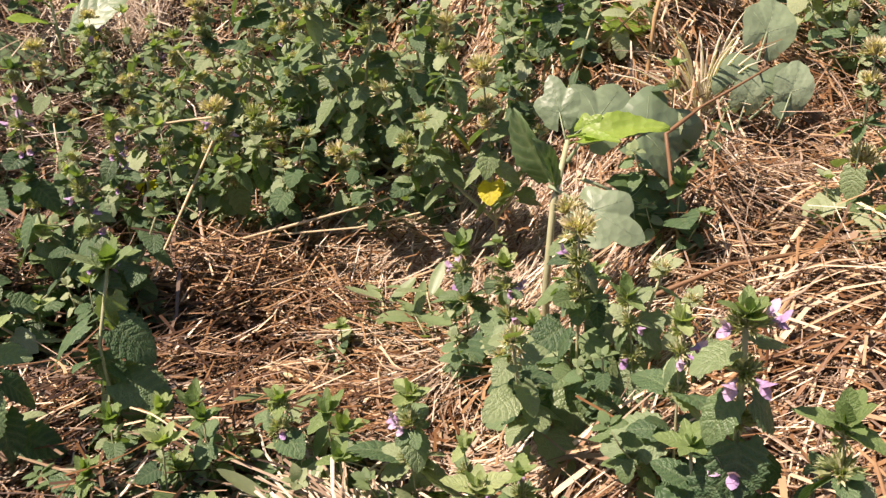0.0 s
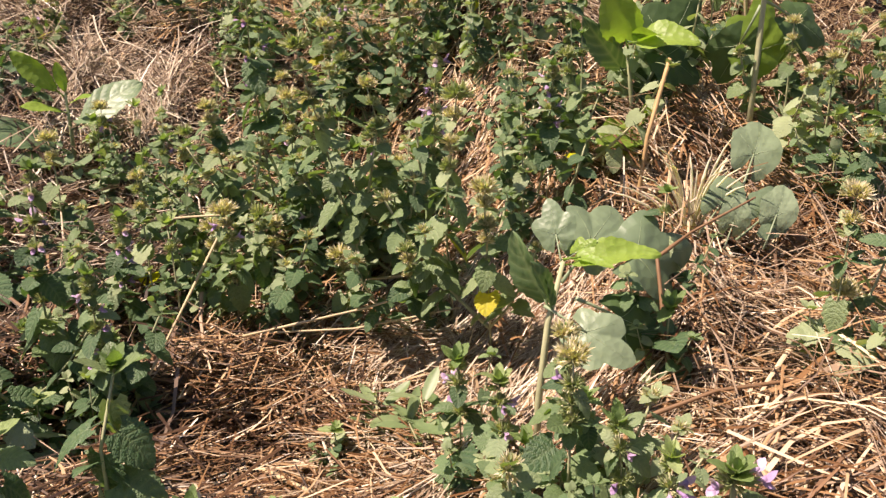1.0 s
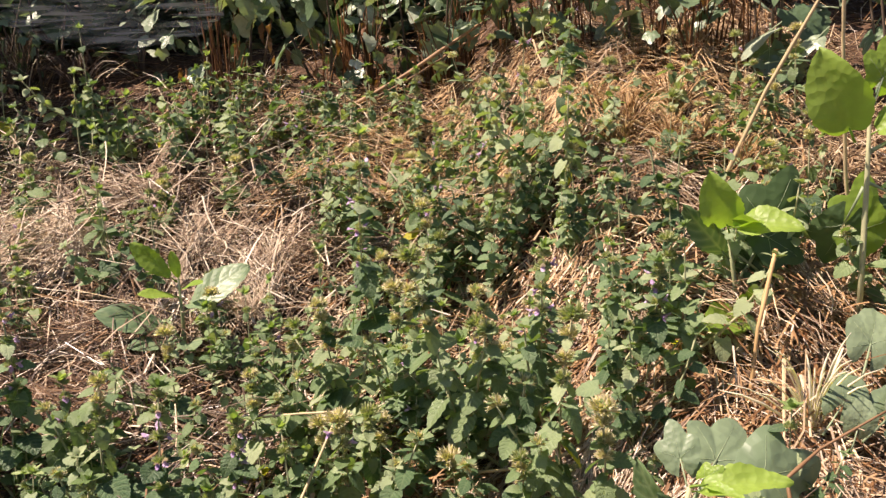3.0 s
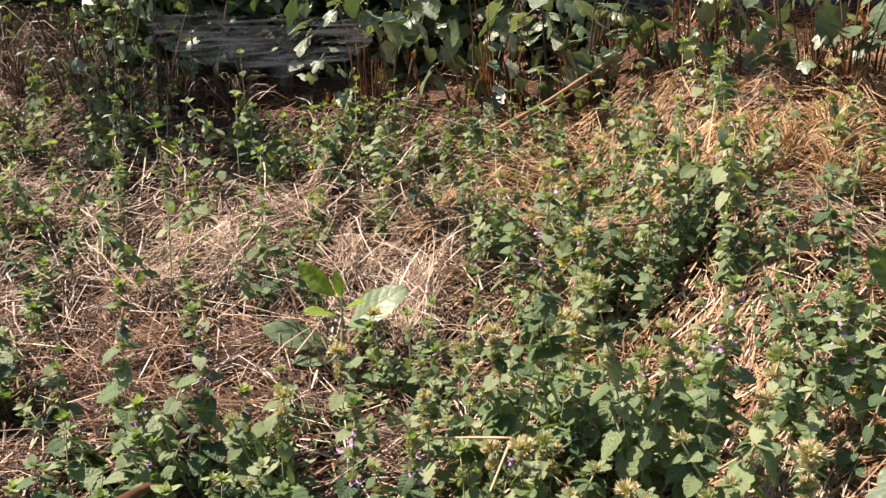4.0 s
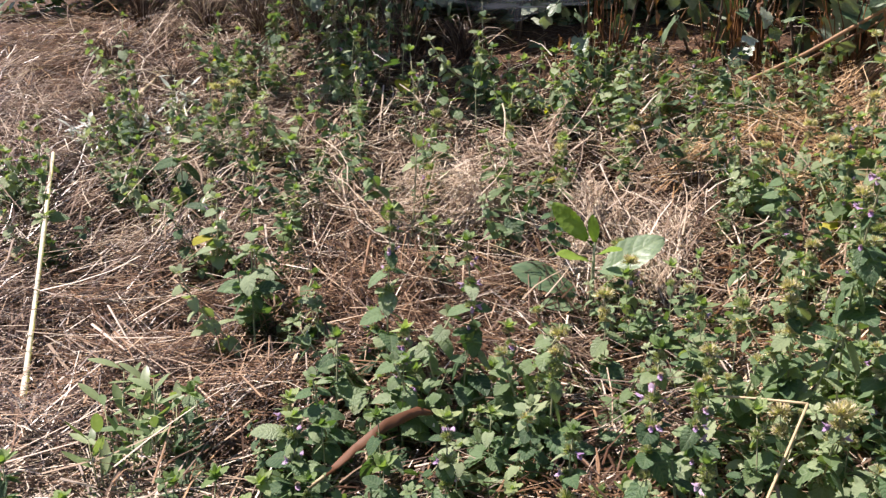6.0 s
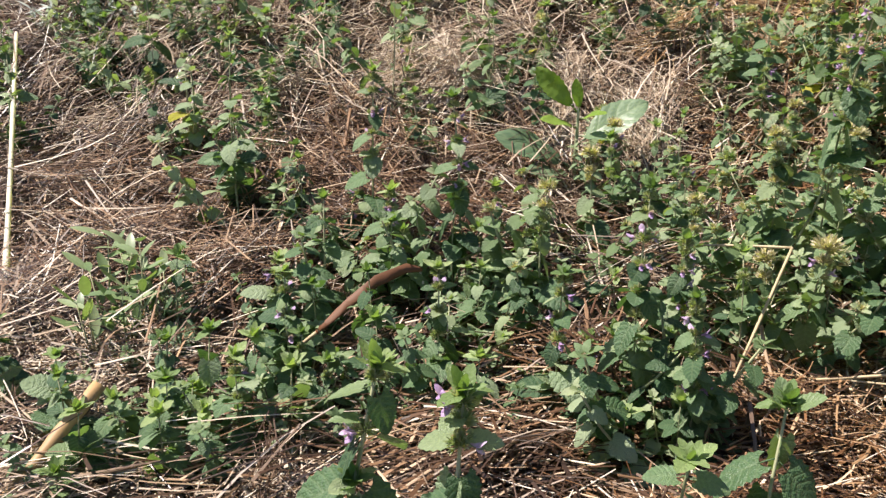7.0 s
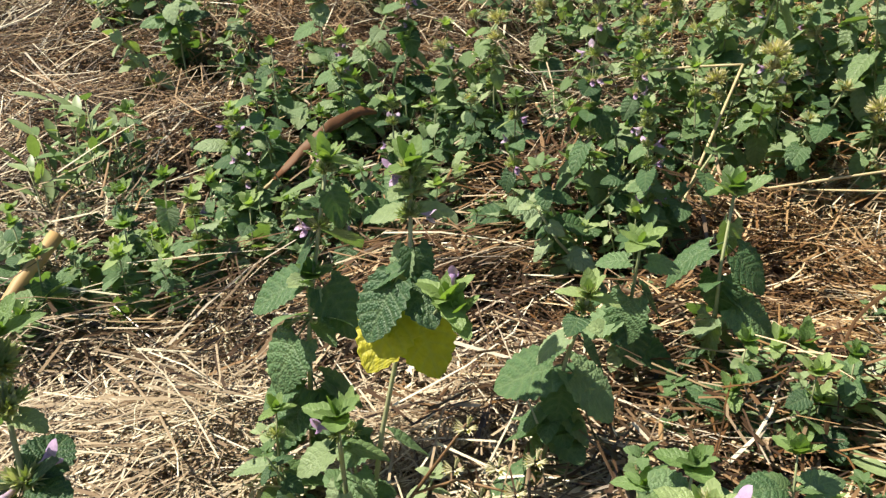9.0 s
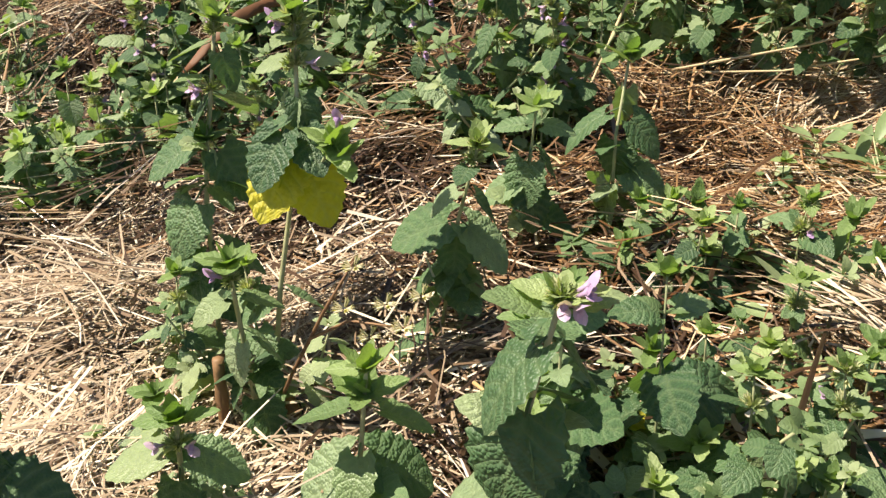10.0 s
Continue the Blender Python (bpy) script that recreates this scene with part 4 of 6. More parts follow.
# those that lean out of the thicket: foot, head, kind
LEANING = [
    (-0.600, 1.12, -0.605, 1.17, 0.475, "F"), (-0.530, 1.06, -0.533, 1.10, 0.335, "F"), (-0.52, 1.42, -0.525, 1.45, 0.365, "D"), (-0.54, 1.32, -0.540, 1.35, 0.325, "F"), (-0.45, 1.27, -0.453, 1.30, 0.330, "S"),
    (-0.10, 1.47, -0.225, 1.29, 0.628, "D"), (-0.05, 1.47, -0.118, 1.26, 0.568, "D"), (0.04, 1.33, -0.005, 1.04, 0.604, "D"), (0.08, 1.18, 0.026, 1.00, 0.483, "D"),
    (-0.27, 1.62, -0.287, 1.325, 0.815, "F"), (0.03, 1.50, 0.0, 1.31, 0.62, "F"), (0.21, 1.47, 0.207, 1.362, 0.566, "F"), (-0.38, 1.60, -0.397, 1.50, 0.476, "D"),
    (-0.34, 1.40, -0.347, 1.206, 0.382, "D"), (-0.16, 1.40, -0.171, 1.26, 0.273, "D"), (-0.05, 1.33, -0.067, 1.14, 0.332, "D"), (-0.30, 1.46, -0.306, 1.351, 0.316, "D"),
]
for k, (x, y, hx, hy, hz, sort) in enumerate(LEANING):
    horehound(x, y, hz - float(land(x, y)), sort, 1400 + k, (hx - x, hy - y))
for k, (x, y, h, sort) in enumerate(((-1.28, 1.02, 0.22, "L"), (-1.12, 0.98, 0.19, "L"), (-1.22, 1.05, 0.20, "W"), (-1.03, 1.12, 0.21, "L"), (-1.30, 0.92, 0.18, "W"), (-1.08, 1.22, 0.23, "L"), (-0.99, 1.05, 0.18, "F"), (-1.38, 1.05, 0.18, "W"),
        (-0.645, 1.20, 0.17, "L"), (-0.62, 1.04, 0.14, "L"), (-0.49, 1.10, 0.15, "L"), (-0.56, 1.22, 0.17, "B"), (-1.45, 1.22, 0.24, "L"), (-1.22, 1.38, 0.27, "L"), (-1.10, 1.45, 0.26, "F"), (-0.90, 1.50, 0.25, "F"))):
    horehound(x, y, h, sort, 1520 + k)
for k, (x, y, h) in enumerate(((-1.22, 0.88, 0.15), (-1.37, 0.80, 0.17), (-1.28, 0.86, 0.15), (-1.50, 0.93, 0.19), (-1.31, 1.00, 0.13), (-0.43, 0.68, 0.15), (-0.36, 0.64, 0.11), (-0.31, 0.68, 0.09), (-0.45, 0.63, 0.12), (-0.19, 0.72, 0.09))):
    horehound(x, y, h, "W", 1500 + k)


def posed_horehound(line, leaves, whorls, tip, sort, seed):
    """A horehound near the path: its stem's bends; leaves by share of the stem, heading, lift, length and kind; whorls by share, width and flowers' headings."""
    rng = random.Random(seed)
    foot = Vector(line[0])
    plant = thing("horehound_plant", foot, LABELS[sort], "plant", "horehound patch")
    bends = [Vector(p) - foot for p in line]

    def along(f):
        q = f * (len(bends) - 1)
        k = min(len(bends) - 2, int(q))
        return bends[k].lerp(bends[k + 1], q - k)
    part("stem", mesh_of("stem", *tube([along(k / 9) for k in range(10)], [0.0034 - 0.00015 * k for k in range(10)], 4), [STEM]), plant)
    for f, way, lift, size, kind in leaves:
        if kind == "s":
            part("side_shoot", rng.choice(SHOOTS[:3]), plant, Matrix.Translation(along(f)) @ Matrix.Rotation(radians(way - 90), 4, "Z") @ Matrix.Scale(size, 4))
            continue
        pool = {"g": LEAVES, "b": LEAVES_BROAD, "p": LEAVES_PALE, "y": LEAVES_YELLOW}[kind]
        m = Matrix.Translation(along(f)) @ Matrix.Rotation(radians(way - 90 + rng.uniform(-8, 8)), 4, "Z") @ Matrix.Rotation(radians(lift), 4, "X") @ Matrix.Rotation(rng.uniform(-0.35, 0.35), 4, "Y") @ Matrix.Scale(size, 4)
        part("leaf", rng.choice(pool), plant, m, "large leaf turning yellow" if kind == "y" else "")
    for f, wide, ways in whorls:
        whorl = part("calyx_whorl", rng.choice(WHORLS), plant, Matrix.Translation(along(f)) @ Matrix.Rotation(rng.uniform(0, 6), 4, "Z") @ Matrix.Scale(wide, 4))
        for way in ways:
            m = Matrix.Translation(along(f)) @ Matrix.Rotation(radians(way - 90), 4, "Z") @ Matrix.Translation((0, wide * 0.7, wide * 0.2)) @ Matrix.Rotation(radians(rng.uniform(-5, 35)), 4, "X") @ Matrix.Scale(rng.uniform(0.014, 0.017), 4)
            part("flower", rng.choice(FLOWERS), whorl, whorl.matrix_basis.inverted() @ m, "purple two-lipped flower")
    for size, at in tip:
        part("shoot_tip", rng.choice(TIPS), plant, Matrix.Translation(along(at)) @ Matrix.Rotation(rng.uniform(0, 6), 4, "Z") @ Matrix.Scale(size, 4))
    return plant


tall_herb = posed_horehound([(-0.816, 0.469, 0.080), (-0.787, 0.484, 0.24), (-0.752, 0.505, 0.391), (-0.752, 0.545, 0.488)],
    [(0.73, 200, -25, 0.034, "g"), (0.72, -15, -40, 0.036, "g"), (0.80, 215, -70, 0.040, "g"), (0.81, 300, -55, 0.038, "g"), (0.88, 15, -10, 0.030, "p"), (0.88, 190, -10, 0.030, "p"), (0.94, 250, 15, 0.026, "p"), (0.94, 70, 25, 0.026, "p"), (0.34, 20, -40, 0.045, "g"), (0.33, 200, -30, 0.04, "g"), (0.2, 250, -20, 0.045, "g")],
    [(0.86, 0.0135, (350,)), (0.92, 0.0165, ()), (0.97, 0.0165, (165, 240))], [(0.030, 1.0)], "T", 71)
# its two large yellowing leaves below a green pair, and the side shoot beside them
for base, tip, up, pool, size in (((-0.757, 0.510, 0.378), (-0.788, 0.452, 0.335), (-0.3, -0.9, 0.2), LEAVES_YELLOW, 1.25), ((-0.753, 0.510, 0.378), (-0.722, 0.460, 0.325), (0.3, -0.9, 0.2), LEAVES_YELLOW, 1.25),
                                  ((-0.757, 0.508, 0.412), (-0.786, 0.468, 0.360), (-0.5, -0.8, 0.5), LEAVES, 1.25), ((-0.753, 0.508, 0.408), (-0.728, 0.475, 0.375), (0.3, -0.8, 0.5), LEAVES, 1.18)):
    part("leaf", pool[0], tall_herb, Matrix.Translation(-tall_herb.location) @ leaf_matrix(base, tip, up, size), "large leaf turning yellow" if pool is LEAVES_YELLOW else "")
for p, size in (((-0.714, 0.470, 0.402), 0.032), ((-0.705, 0.462, 0.392), 0.026)):
    part("shoot_tip", TIPS[1], tall_herb, Matrix.Translation(Vector(p) - tall_herb.location) @ Matrix.Scale(size, 4))
part("stem", mesh_of("stem", *tube([Vector(p) - tall_herb.location for p in ((-0.757, 0.500, 0.37), (-0.73, 0.485, 0.375), (-0.712, 0.470, 0.405))], [0.0018, 0.0016, 0.0013], 4), [STEM]), tall_herb)
part("flower", FLOWERS[0], tall_herb, Matrix.Translation(Vector((-0.707, 0.468, 0.418)) - tall_herb.location) @ Matrix.Rotation(1.1, 4, "X") @ Matrix.Scale(0.015, 4), "purple two-lipped flower")
posed_horehound([(-0.90, 0.555, 0.072), (-0.885, 0.558, 0.20), (-0.876, 0.57, 0.309), (-0.868, 0.612, 0.385), (-0.857, 0.632, 0.452)],
    [(0.93, 190, -20, 0.042, "p"), (0.93, -30, -60, 0.040, "g"), (0.80, 190, 10, 0.03, "p"), (0.76, 225, -50, 0.056, "g"), (0.76, 60, -40, 0.05, "g"), (0.63, 190, -28, 0.062, "g"), (0.63, -20, -55, 0.062, "g"), (0.60, 265, -60, 0.035, "s"),
     (0.49, 225, -45, 0.066, "g"), (0.49, 80, -30, 0.05, "g"), (0.50, 200, -20, 0.045, "s"), (0.36, 215, -25, 0.05, "g"), (0.36, 170, -10, 0.045, "p"), (0.35, 320, -55, 0.06, "g"), (0.35, 20, -40, 0.055, "g"), (0.30, 230, -45, 0.06, "b"), (0.25, 190, -40, 0.05, "s"), (0.2, 10, -40, 0.05, "s")],
    [(0.76, 0.0150, (215, 240)), (0.96, 0.0135, (120,))], [(0.030, 1.0), (0.026, 0.62)], "T", 72)
posed_horehound([(-0.655, 0.56, 0.072), (-0.635, 0.565, 0.20), (-0.622, 0.562, 0.275), (-0.600, 0.556, 0.358)],
    [(0.82, 200, -20, 0.036, "g"), (0.82, 0, -55, 0.040, "g"), (0.92, 250, 0, 0.028, "g"), (0.92, 80, 0, 0.028, "g"), (0.66, 188, -12, 0.062, "b"), (0.66, 345, -38, 0.062, "b"), (0.64, 265, -60, 0.045, "g"), (0.58, 90, -20, 0.045, "g"),
     (0.44, 200, -30, 0.042, "g"), (0.44, 330, -40, 0.042, "g"), (0.42, 260, 0, 0.042, "s"), (0.30, 180, -30, 0.05, "s"), (0.2, 20, -20, 0.06, "g"), (0.2, 200, -20, 0.06, "g")],
    [(0.93, 0.0125, ()), (1.0, 0.0125, ())], [(0.028, 1.0)], "G", 73)
posed_horehound([(-0.452, 0.80, 0.036), (-0.455, 0.785, 0.15), (-0.455, 0.790, 0.25), (-0.440, 0.845, 0.328)],
    [(0.97, 200, 40, 0.040, "p"), (0.97, 340, 40, 0.040, "p"), (0.95, 90, 50, 0.036, "p"), (0.90, 200, -80, 0.045, "p"), (0.90, 290, -85, 0.048, "p"), (0.78, 192, -22, 0.064, "g"), (0.78, -8, -45, 0.062, "g"), (0.70, 265, -75, 0.055, "g"),
     (0.60, 200, -35, 0.045, "s"), (0.55, 350, -25, 0.066, "g"), (0.52, 230, -75, 0.066, "g"), (0.50, 100, -30, 0.06, "g"), (0.40, 200, -30, 0.05, "s"), (0.35, -10, -40, 0.06, "g"), (0.35, 170, -40, 0.06, "g")],
    [], [(0.034, 1.0)], "L", 74)
posed_horehound([(-0.578, 0.262, 0.085), (-0.560, 0.245, 0.22), (-0.548, 0.236, 0.34), (-0.530, 0.240, 0.425)],
    [(0.97, 190, 20, 0.036, "p"), (0.97, 20, 10, 0.034, "p"), (0.90, 200, -35, 0.060, "b"), (0.90, 20, -50, 0.05, "g"), (0.86, 100, -20, 0.05, "g"), (0.72, 235, -50, 0.066, "b"), (0.72, 60, -30, 0.05, "g"), (0.66, 330, -60, 0.055, "g"), (0.62, 200, -30, 0.045, "s"),
     (0.50, 180, -35, 0.06, "g"), (0.50, 0, -35, 0.06, "g"), (0.45, 270, -40, 0.05, "s"), (0.33, 220, -30, 0.066, "b"), (0.33, 40, -30, 0.066, "b"), (0.3, 300, -30, 0.066, "b")],
    [(1.0, 0.0125, (275, 305, 350, 20))], [(0.026, 1.0)], "F", 75)
posed_horehound([(-0.690, 0.300, 0.085), (-0.680, 0.292, 0.20), (-0.660, 0.286, 0.325)],
    [(0.86, 185, -18, 0.046, "p"), (0.86, 0, -30, 0.046, "p"), (0.70, 265, -40, 0.045, "p"), (0.62, 200, -35, 0.062, "b"), (0.62, 20, -35, 0.062, "b"), (0.50, 280, -40, 0.05, "s"), (0.40, 240, -35, 0.075, "b"), (0.40, 330, -35, 0.070, "b"), (0.38, 120, -20, 0.06, "g"), (0.25, 190, -20, 0.07, "b"), (0.22, 20, -20, 0.07, "b")],
    [], [(0.029, 1.0), (0.030, 0.9)], "L", 76)
posed_horehound([(-0.835, 0.295, 0.085), (-0.825, 0.288, 0.18), (-0.808, 0.282, 0.272)],
    [(0.82, 190, -15, 0.050, "p"), (0.82, 5, -25, 0.046, "g"), (0.72, 270, -50, 0.045, "g"), (0.60, 200, -35, 0.05, "g"), (0.60, 10, -35, 0.05, "g"), (0.45, 270, -40, 0.05, "s"), (0.3, 100, -20, 0.05, "g"), (0.3, 300, -30, 0.055, "g")],
    [(0.84, 0.0125, (200, 330))], [(0.032, 1.0)], "F", 77)
posed_horehound([(-0.812, 0.425, 0.085), (-0.806, 0.420, 0.20), (-0.800, 0.412, 0.322)],
    [(0.86, 200, -20, 0.036, "p"), (0.86, 10, -20, 0.036, "p"), (0.70, 230, -60, 0.045, "g"), (0.70, 20, -45, 0.045, "g"), (0.5, 200, -40, 0.04, "s"), (0.4, 300, -40, 0.05, "g"), (0.3, 120, -40, 0.05, "g")],
    [(0.92, 0.0115, (170,))], [(0.028, 1.0)], "F", 78)
posed_horehound([(-0.575, 0.74, 0.05), (-0.560, 0.735, 0.20), (-0.549, 0.732, 0.315)],
    [(0.90, 190, 0, 0.036, "g"), (0.90, 0, 0, 0.036, "g"), (0.78, 240, -70, 0.062, "g"), (0.78, 20, -50, 0.05, "g"), (0.62, 290, -60, 0.055, "g"), (0.6, 180, -30, 0.05, "g"), (0.45, 0, -30, 0.055, "g"), (0.45, 220, -40, 0.05, "s")],
    [], [(0.032, 1.0)], "G", 79)
posed_horehound([(0.108, 0.365, 0.158), (0.098, 0.352, 0.30), (0.085, 0.348, 0.42), (0.080, 0.350, 0.512)],
    [(0.92, 190, -10, 0.030, "p"), (0.92, 10, -10, 0.030, "p"), (0.80, 200, -45, 0.034, "p"), (0.80, 345, -40, 0.036, "g"), (0.70, 255, -70, 0.045, "g"), (0.66, 20, -45, 0.048, "g"), (0.62, 205, -55, 0.048, "g"), (0.56, 300, -60, 0.045, "p"), (0.50, 215, -15, 0.082, "b"), (0.48, 345, -45, 0.056, "g"), (0.46, 270, 0, 0.045, "s"), (0.30, 200, -30, 0.06, "g"), (0.30, 10, -30, 0.06, "g"), (0.2, 270, 0, 0.05, "s")],
    [(0.97, 0.0165, (205, 345, 20)), (0.84, 0.0150, (225, 290)), (0.70, 0.0130, ()), (0.58, 0.0125, (240, 200))], [(0.022, 1.0)], "T", 80)
fill_rng = random.Random(4)

# x and y ranges, how many, heights, kinds
FILL = [(-0.40, 0.70, 1.95, 3.05, 20, 0.18, 0.30, "BDFB"), (-0.45, 0.40, 1.35, 2.20, 9, 0.18, 0.30, "DBD"), (-1.35, -0.45, 2.75, 3.25, 12, 0.16, 0.28, "LB"), (-2.7, -1.55, 1.95, 3.3, 34, 0.16, 0.34, "LFSDB"), (-1.5, -0.7, 2.0, 2.7, 12, 0.10, 0.22, "BSD"), (-1.3, -0.55, 1.05, 1.6, 14, 0.10, 0.22, "BLF"),
        (0.05, 0.90, 1.80, 2.90, 12, 0.18, 0.30, "DB"), (-0.55, 0.25, 2.2, 3.0, 14, 0.18, 0.30, "DBF"), (-0.45, -0.24, 0.28, 0.50, 6, 0.08, 0.14, "BL"), (-1.5, -0.6, 2.8, 3.3, 11, 0.20, 0.34, "SLS"), (-2.8, -2.1, 1.9, 2.8, 9, 0.18, 0.32, "LS"), (-3.0, -1.6, 3.0, 3.6, 6, 0.2, 0.36, "LS")]
for x0, x1, y0, y1, n, h0, h1, sorts in FILL:
    for k in range(n):
        horehound(fill_rng.uniform(x0, x1), fill_rng.uniform(y0, y1), fill_rng.uniform(h0, h1), fill_rng.choice(sorts), fill_rng.randrange(9999))
for x, y in ((0.95, 1.5), (0.9, 1.2), (0.85, 1.35), (1.05, 1.7), (0.75, 1.95), (0.65, 2.3), (0.85, 2.4), (1.0, 2.6)):
    horehound(x, y, fill_rng.uniform(0.22, 0.34), "D", fill_rng.randrange(9999))
for x, y, sort in ((-0.44, 0.44, "L"), (-0.39, 0.46, "B"), (-0.41, 0.33, "B"), (-0.35, 0.30, "B"), (-0.45, 0.30, "L"), (-0.52, 0.27, "L"), (-0.57, 0.28, "B"), (-0.24, 0.45, "B")):
    horehound(x, y, fill_rng.uniform(0.10, 0.16), sort, fill_rng.randrange(9999))

# ---- fig saplings ----
FIGS = []
for young in (False, True):
    for lobes, depth in ((3, 0.25), (5, 0.25), (3, 0.20)):
        v, f, body = palm(leaf_rng, lobes, depth)
        FIGS.append(mesh_of("leaf", v, f, [FIG_YOUNG if young else FIG, VEIN], [0 if i < body else 1 for i in range(len(f))]))
fold_rng = random.Random(8)
FIGS.append(mesh_of("leaf", *blade(fold_rng, width=0.20, peak=0.5, fold=0.6, teeth=0.008, wave=0.025, droop=0.25, heart=0.0), [FIG_FOLDED], places=leaf_places()))
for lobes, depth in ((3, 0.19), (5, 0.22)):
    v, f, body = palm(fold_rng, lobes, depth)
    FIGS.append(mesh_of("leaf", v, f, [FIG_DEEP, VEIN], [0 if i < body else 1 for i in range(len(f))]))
for width, droop in ((0.20, 0.2), (0.34, 0.5)):
    FIGS.append(mesh_of("leaf", *blade(fold_rng, width=width, peak=0.45, fold=0.45, teeth=0.006, wave=0.035, droop=droop, heart=0.0), [FIG_YOUNG]))
FIG_LEN = 0.35 + 0.30 + 0.62 * 1.12


def sapling(line, radii, leaves, label, name="fig_sapling", group="fig saplings"):
    """A young fig: a bent stem, and leaves given as base, tip, facing and shape."""
    foot = Vector(line[0])
    tree = thing(name, foot, label, "sapling", group)
    part("stem", mesh_of("stem", *tube([Vector(p) - foot for p in line], radii, 7), [STEM]), tree)
    for base, tip, up, k in leaves:
        part("leaf", FIGS[k], tree, Matrix.Translation(-foot) @ leaf_matrix(base, tip, up, 1.18 if k in (6, 9, 10) else FIG_LEN), "bright green young leaf" if 2 < k < 6 or k > 8 else "")
    return tree


sapling([(0.085, 0.86, 0.085), (0.083, 0.865, 0.22), (0.095, 0.885, 0.33), (0.12, 0.92, 0.40)], [0.0055, 0.005, 0.0045, 0.003],
        [((0.085, 0.872, 0.362), (0.178, 0.785, 0.325), (-0.35, -0.55, 0.75), 1), ((0.14, 0.92, 0.345), (0.272, 0.90, 0.283), (-0.1, -0.65, 0.75), 7),
         ((0.12, 0.92, 0.37), (0.235, 1.04, 0.437), (0.0, -0.72, 0.69), 1), ((0.14, 0.93, 0.39), (0.336, 0.99, 0.380), (0.0, -0.72, 0.69), 0),
         ((0.115, 0.905, 0.41), (0.235, 0.88, 0.431), (-0.1, -0.35, 0.9), 9), ((0.12, 0.91, 0.40), (0.165, 0.86, 0.425), (0.2, -0.4, 0.9), 9), ((0.10, 0.885, 0.345), (0.040, 0.89, 0.450), (-0.6, -0.75, 0.15), 6),
         ((0.10, 0.88, 0.345), (0.070, 0.86, 0.430), (0.75, -0.6, 0.15), 6), ((0.12, 0.92, 0.39), (0.109, 0.97, 0.47), (-0.3, -0.9, 0.3), 2),
         ((0.12, 0.92, 0.40), (0.155, 0.905, 0.435), (-0.2, -0.7, 0.7), 5)],
        "young fig sapling with grey-green lobed leaves")
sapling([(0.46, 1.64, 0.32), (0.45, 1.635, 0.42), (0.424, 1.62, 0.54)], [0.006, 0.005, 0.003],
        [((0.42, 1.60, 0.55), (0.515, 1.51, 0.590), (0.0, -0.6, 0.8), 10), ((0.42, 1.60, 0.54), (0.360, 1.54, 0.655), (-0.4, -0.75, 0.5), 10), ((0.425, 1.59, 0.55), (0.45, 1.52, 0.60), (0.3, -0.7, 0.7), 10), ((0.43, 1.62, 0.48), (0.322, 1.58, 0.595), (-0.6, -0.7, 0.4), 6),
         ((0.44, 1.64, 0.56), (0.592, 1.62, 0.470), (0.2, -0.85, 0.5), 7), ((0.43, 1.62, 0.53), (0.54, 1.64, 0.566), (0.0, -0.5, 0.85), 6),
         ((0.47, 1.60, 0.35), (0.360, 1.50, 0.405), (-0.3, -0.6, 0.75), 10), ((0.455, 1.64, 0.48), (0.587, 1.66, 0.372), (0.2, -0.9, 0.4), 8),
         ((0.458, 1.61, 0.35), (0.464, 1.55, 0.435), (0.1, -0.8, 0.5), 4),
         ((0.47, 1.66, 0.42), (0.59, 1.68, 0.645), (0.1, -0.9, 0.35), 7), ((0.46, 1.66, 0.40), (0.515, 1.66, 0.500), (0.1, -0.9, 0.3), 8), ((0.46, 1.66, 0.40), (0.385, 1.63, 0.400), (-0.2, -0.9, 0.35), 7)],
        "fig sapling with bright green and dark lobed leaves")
sapling([(0.675, 1.55, 0.33), (0.68, 1.57, 0.5), (0.69, 1.6, 0.66), (0.682, 1.6, 0.80)], [0.0065, 0.006, 0.005, 0.003],
        [((0.66, 1.6, 0.71), (0.560, 1.55, 0.875), (-0.5, -0.70, 0.40), 10), ((0.685, 1.6, 0.72), (0.774, 1.55, 0.793), (0.1, -0.6, 0.8), 10),
         ((0.69, 1.6, 0.69), (0.912, 1.6, 0.790), (0.1, -0.75, 0.65), 8), ((0.69, 1.6, 0.63), (0.845, 1.6, 0.547), (0.2, -0.85, 0.5), 7),
         ((0.685, 1.6, 0.62), (0.640, 1.65, 0.446), (-0.2, -0.9, 0.3), 7), ((0.682, 1.6, 0.76), (0.725, 1.6, 0.912), (0.2, -0.85, 0.35), 4),
         ((0.680, 1.60, 0.42), (0.735, 1.66, 0.635), (0.1, -0.9, 0.3), 5)],
        "taller fig sapling with large sunlit lobed leaves")
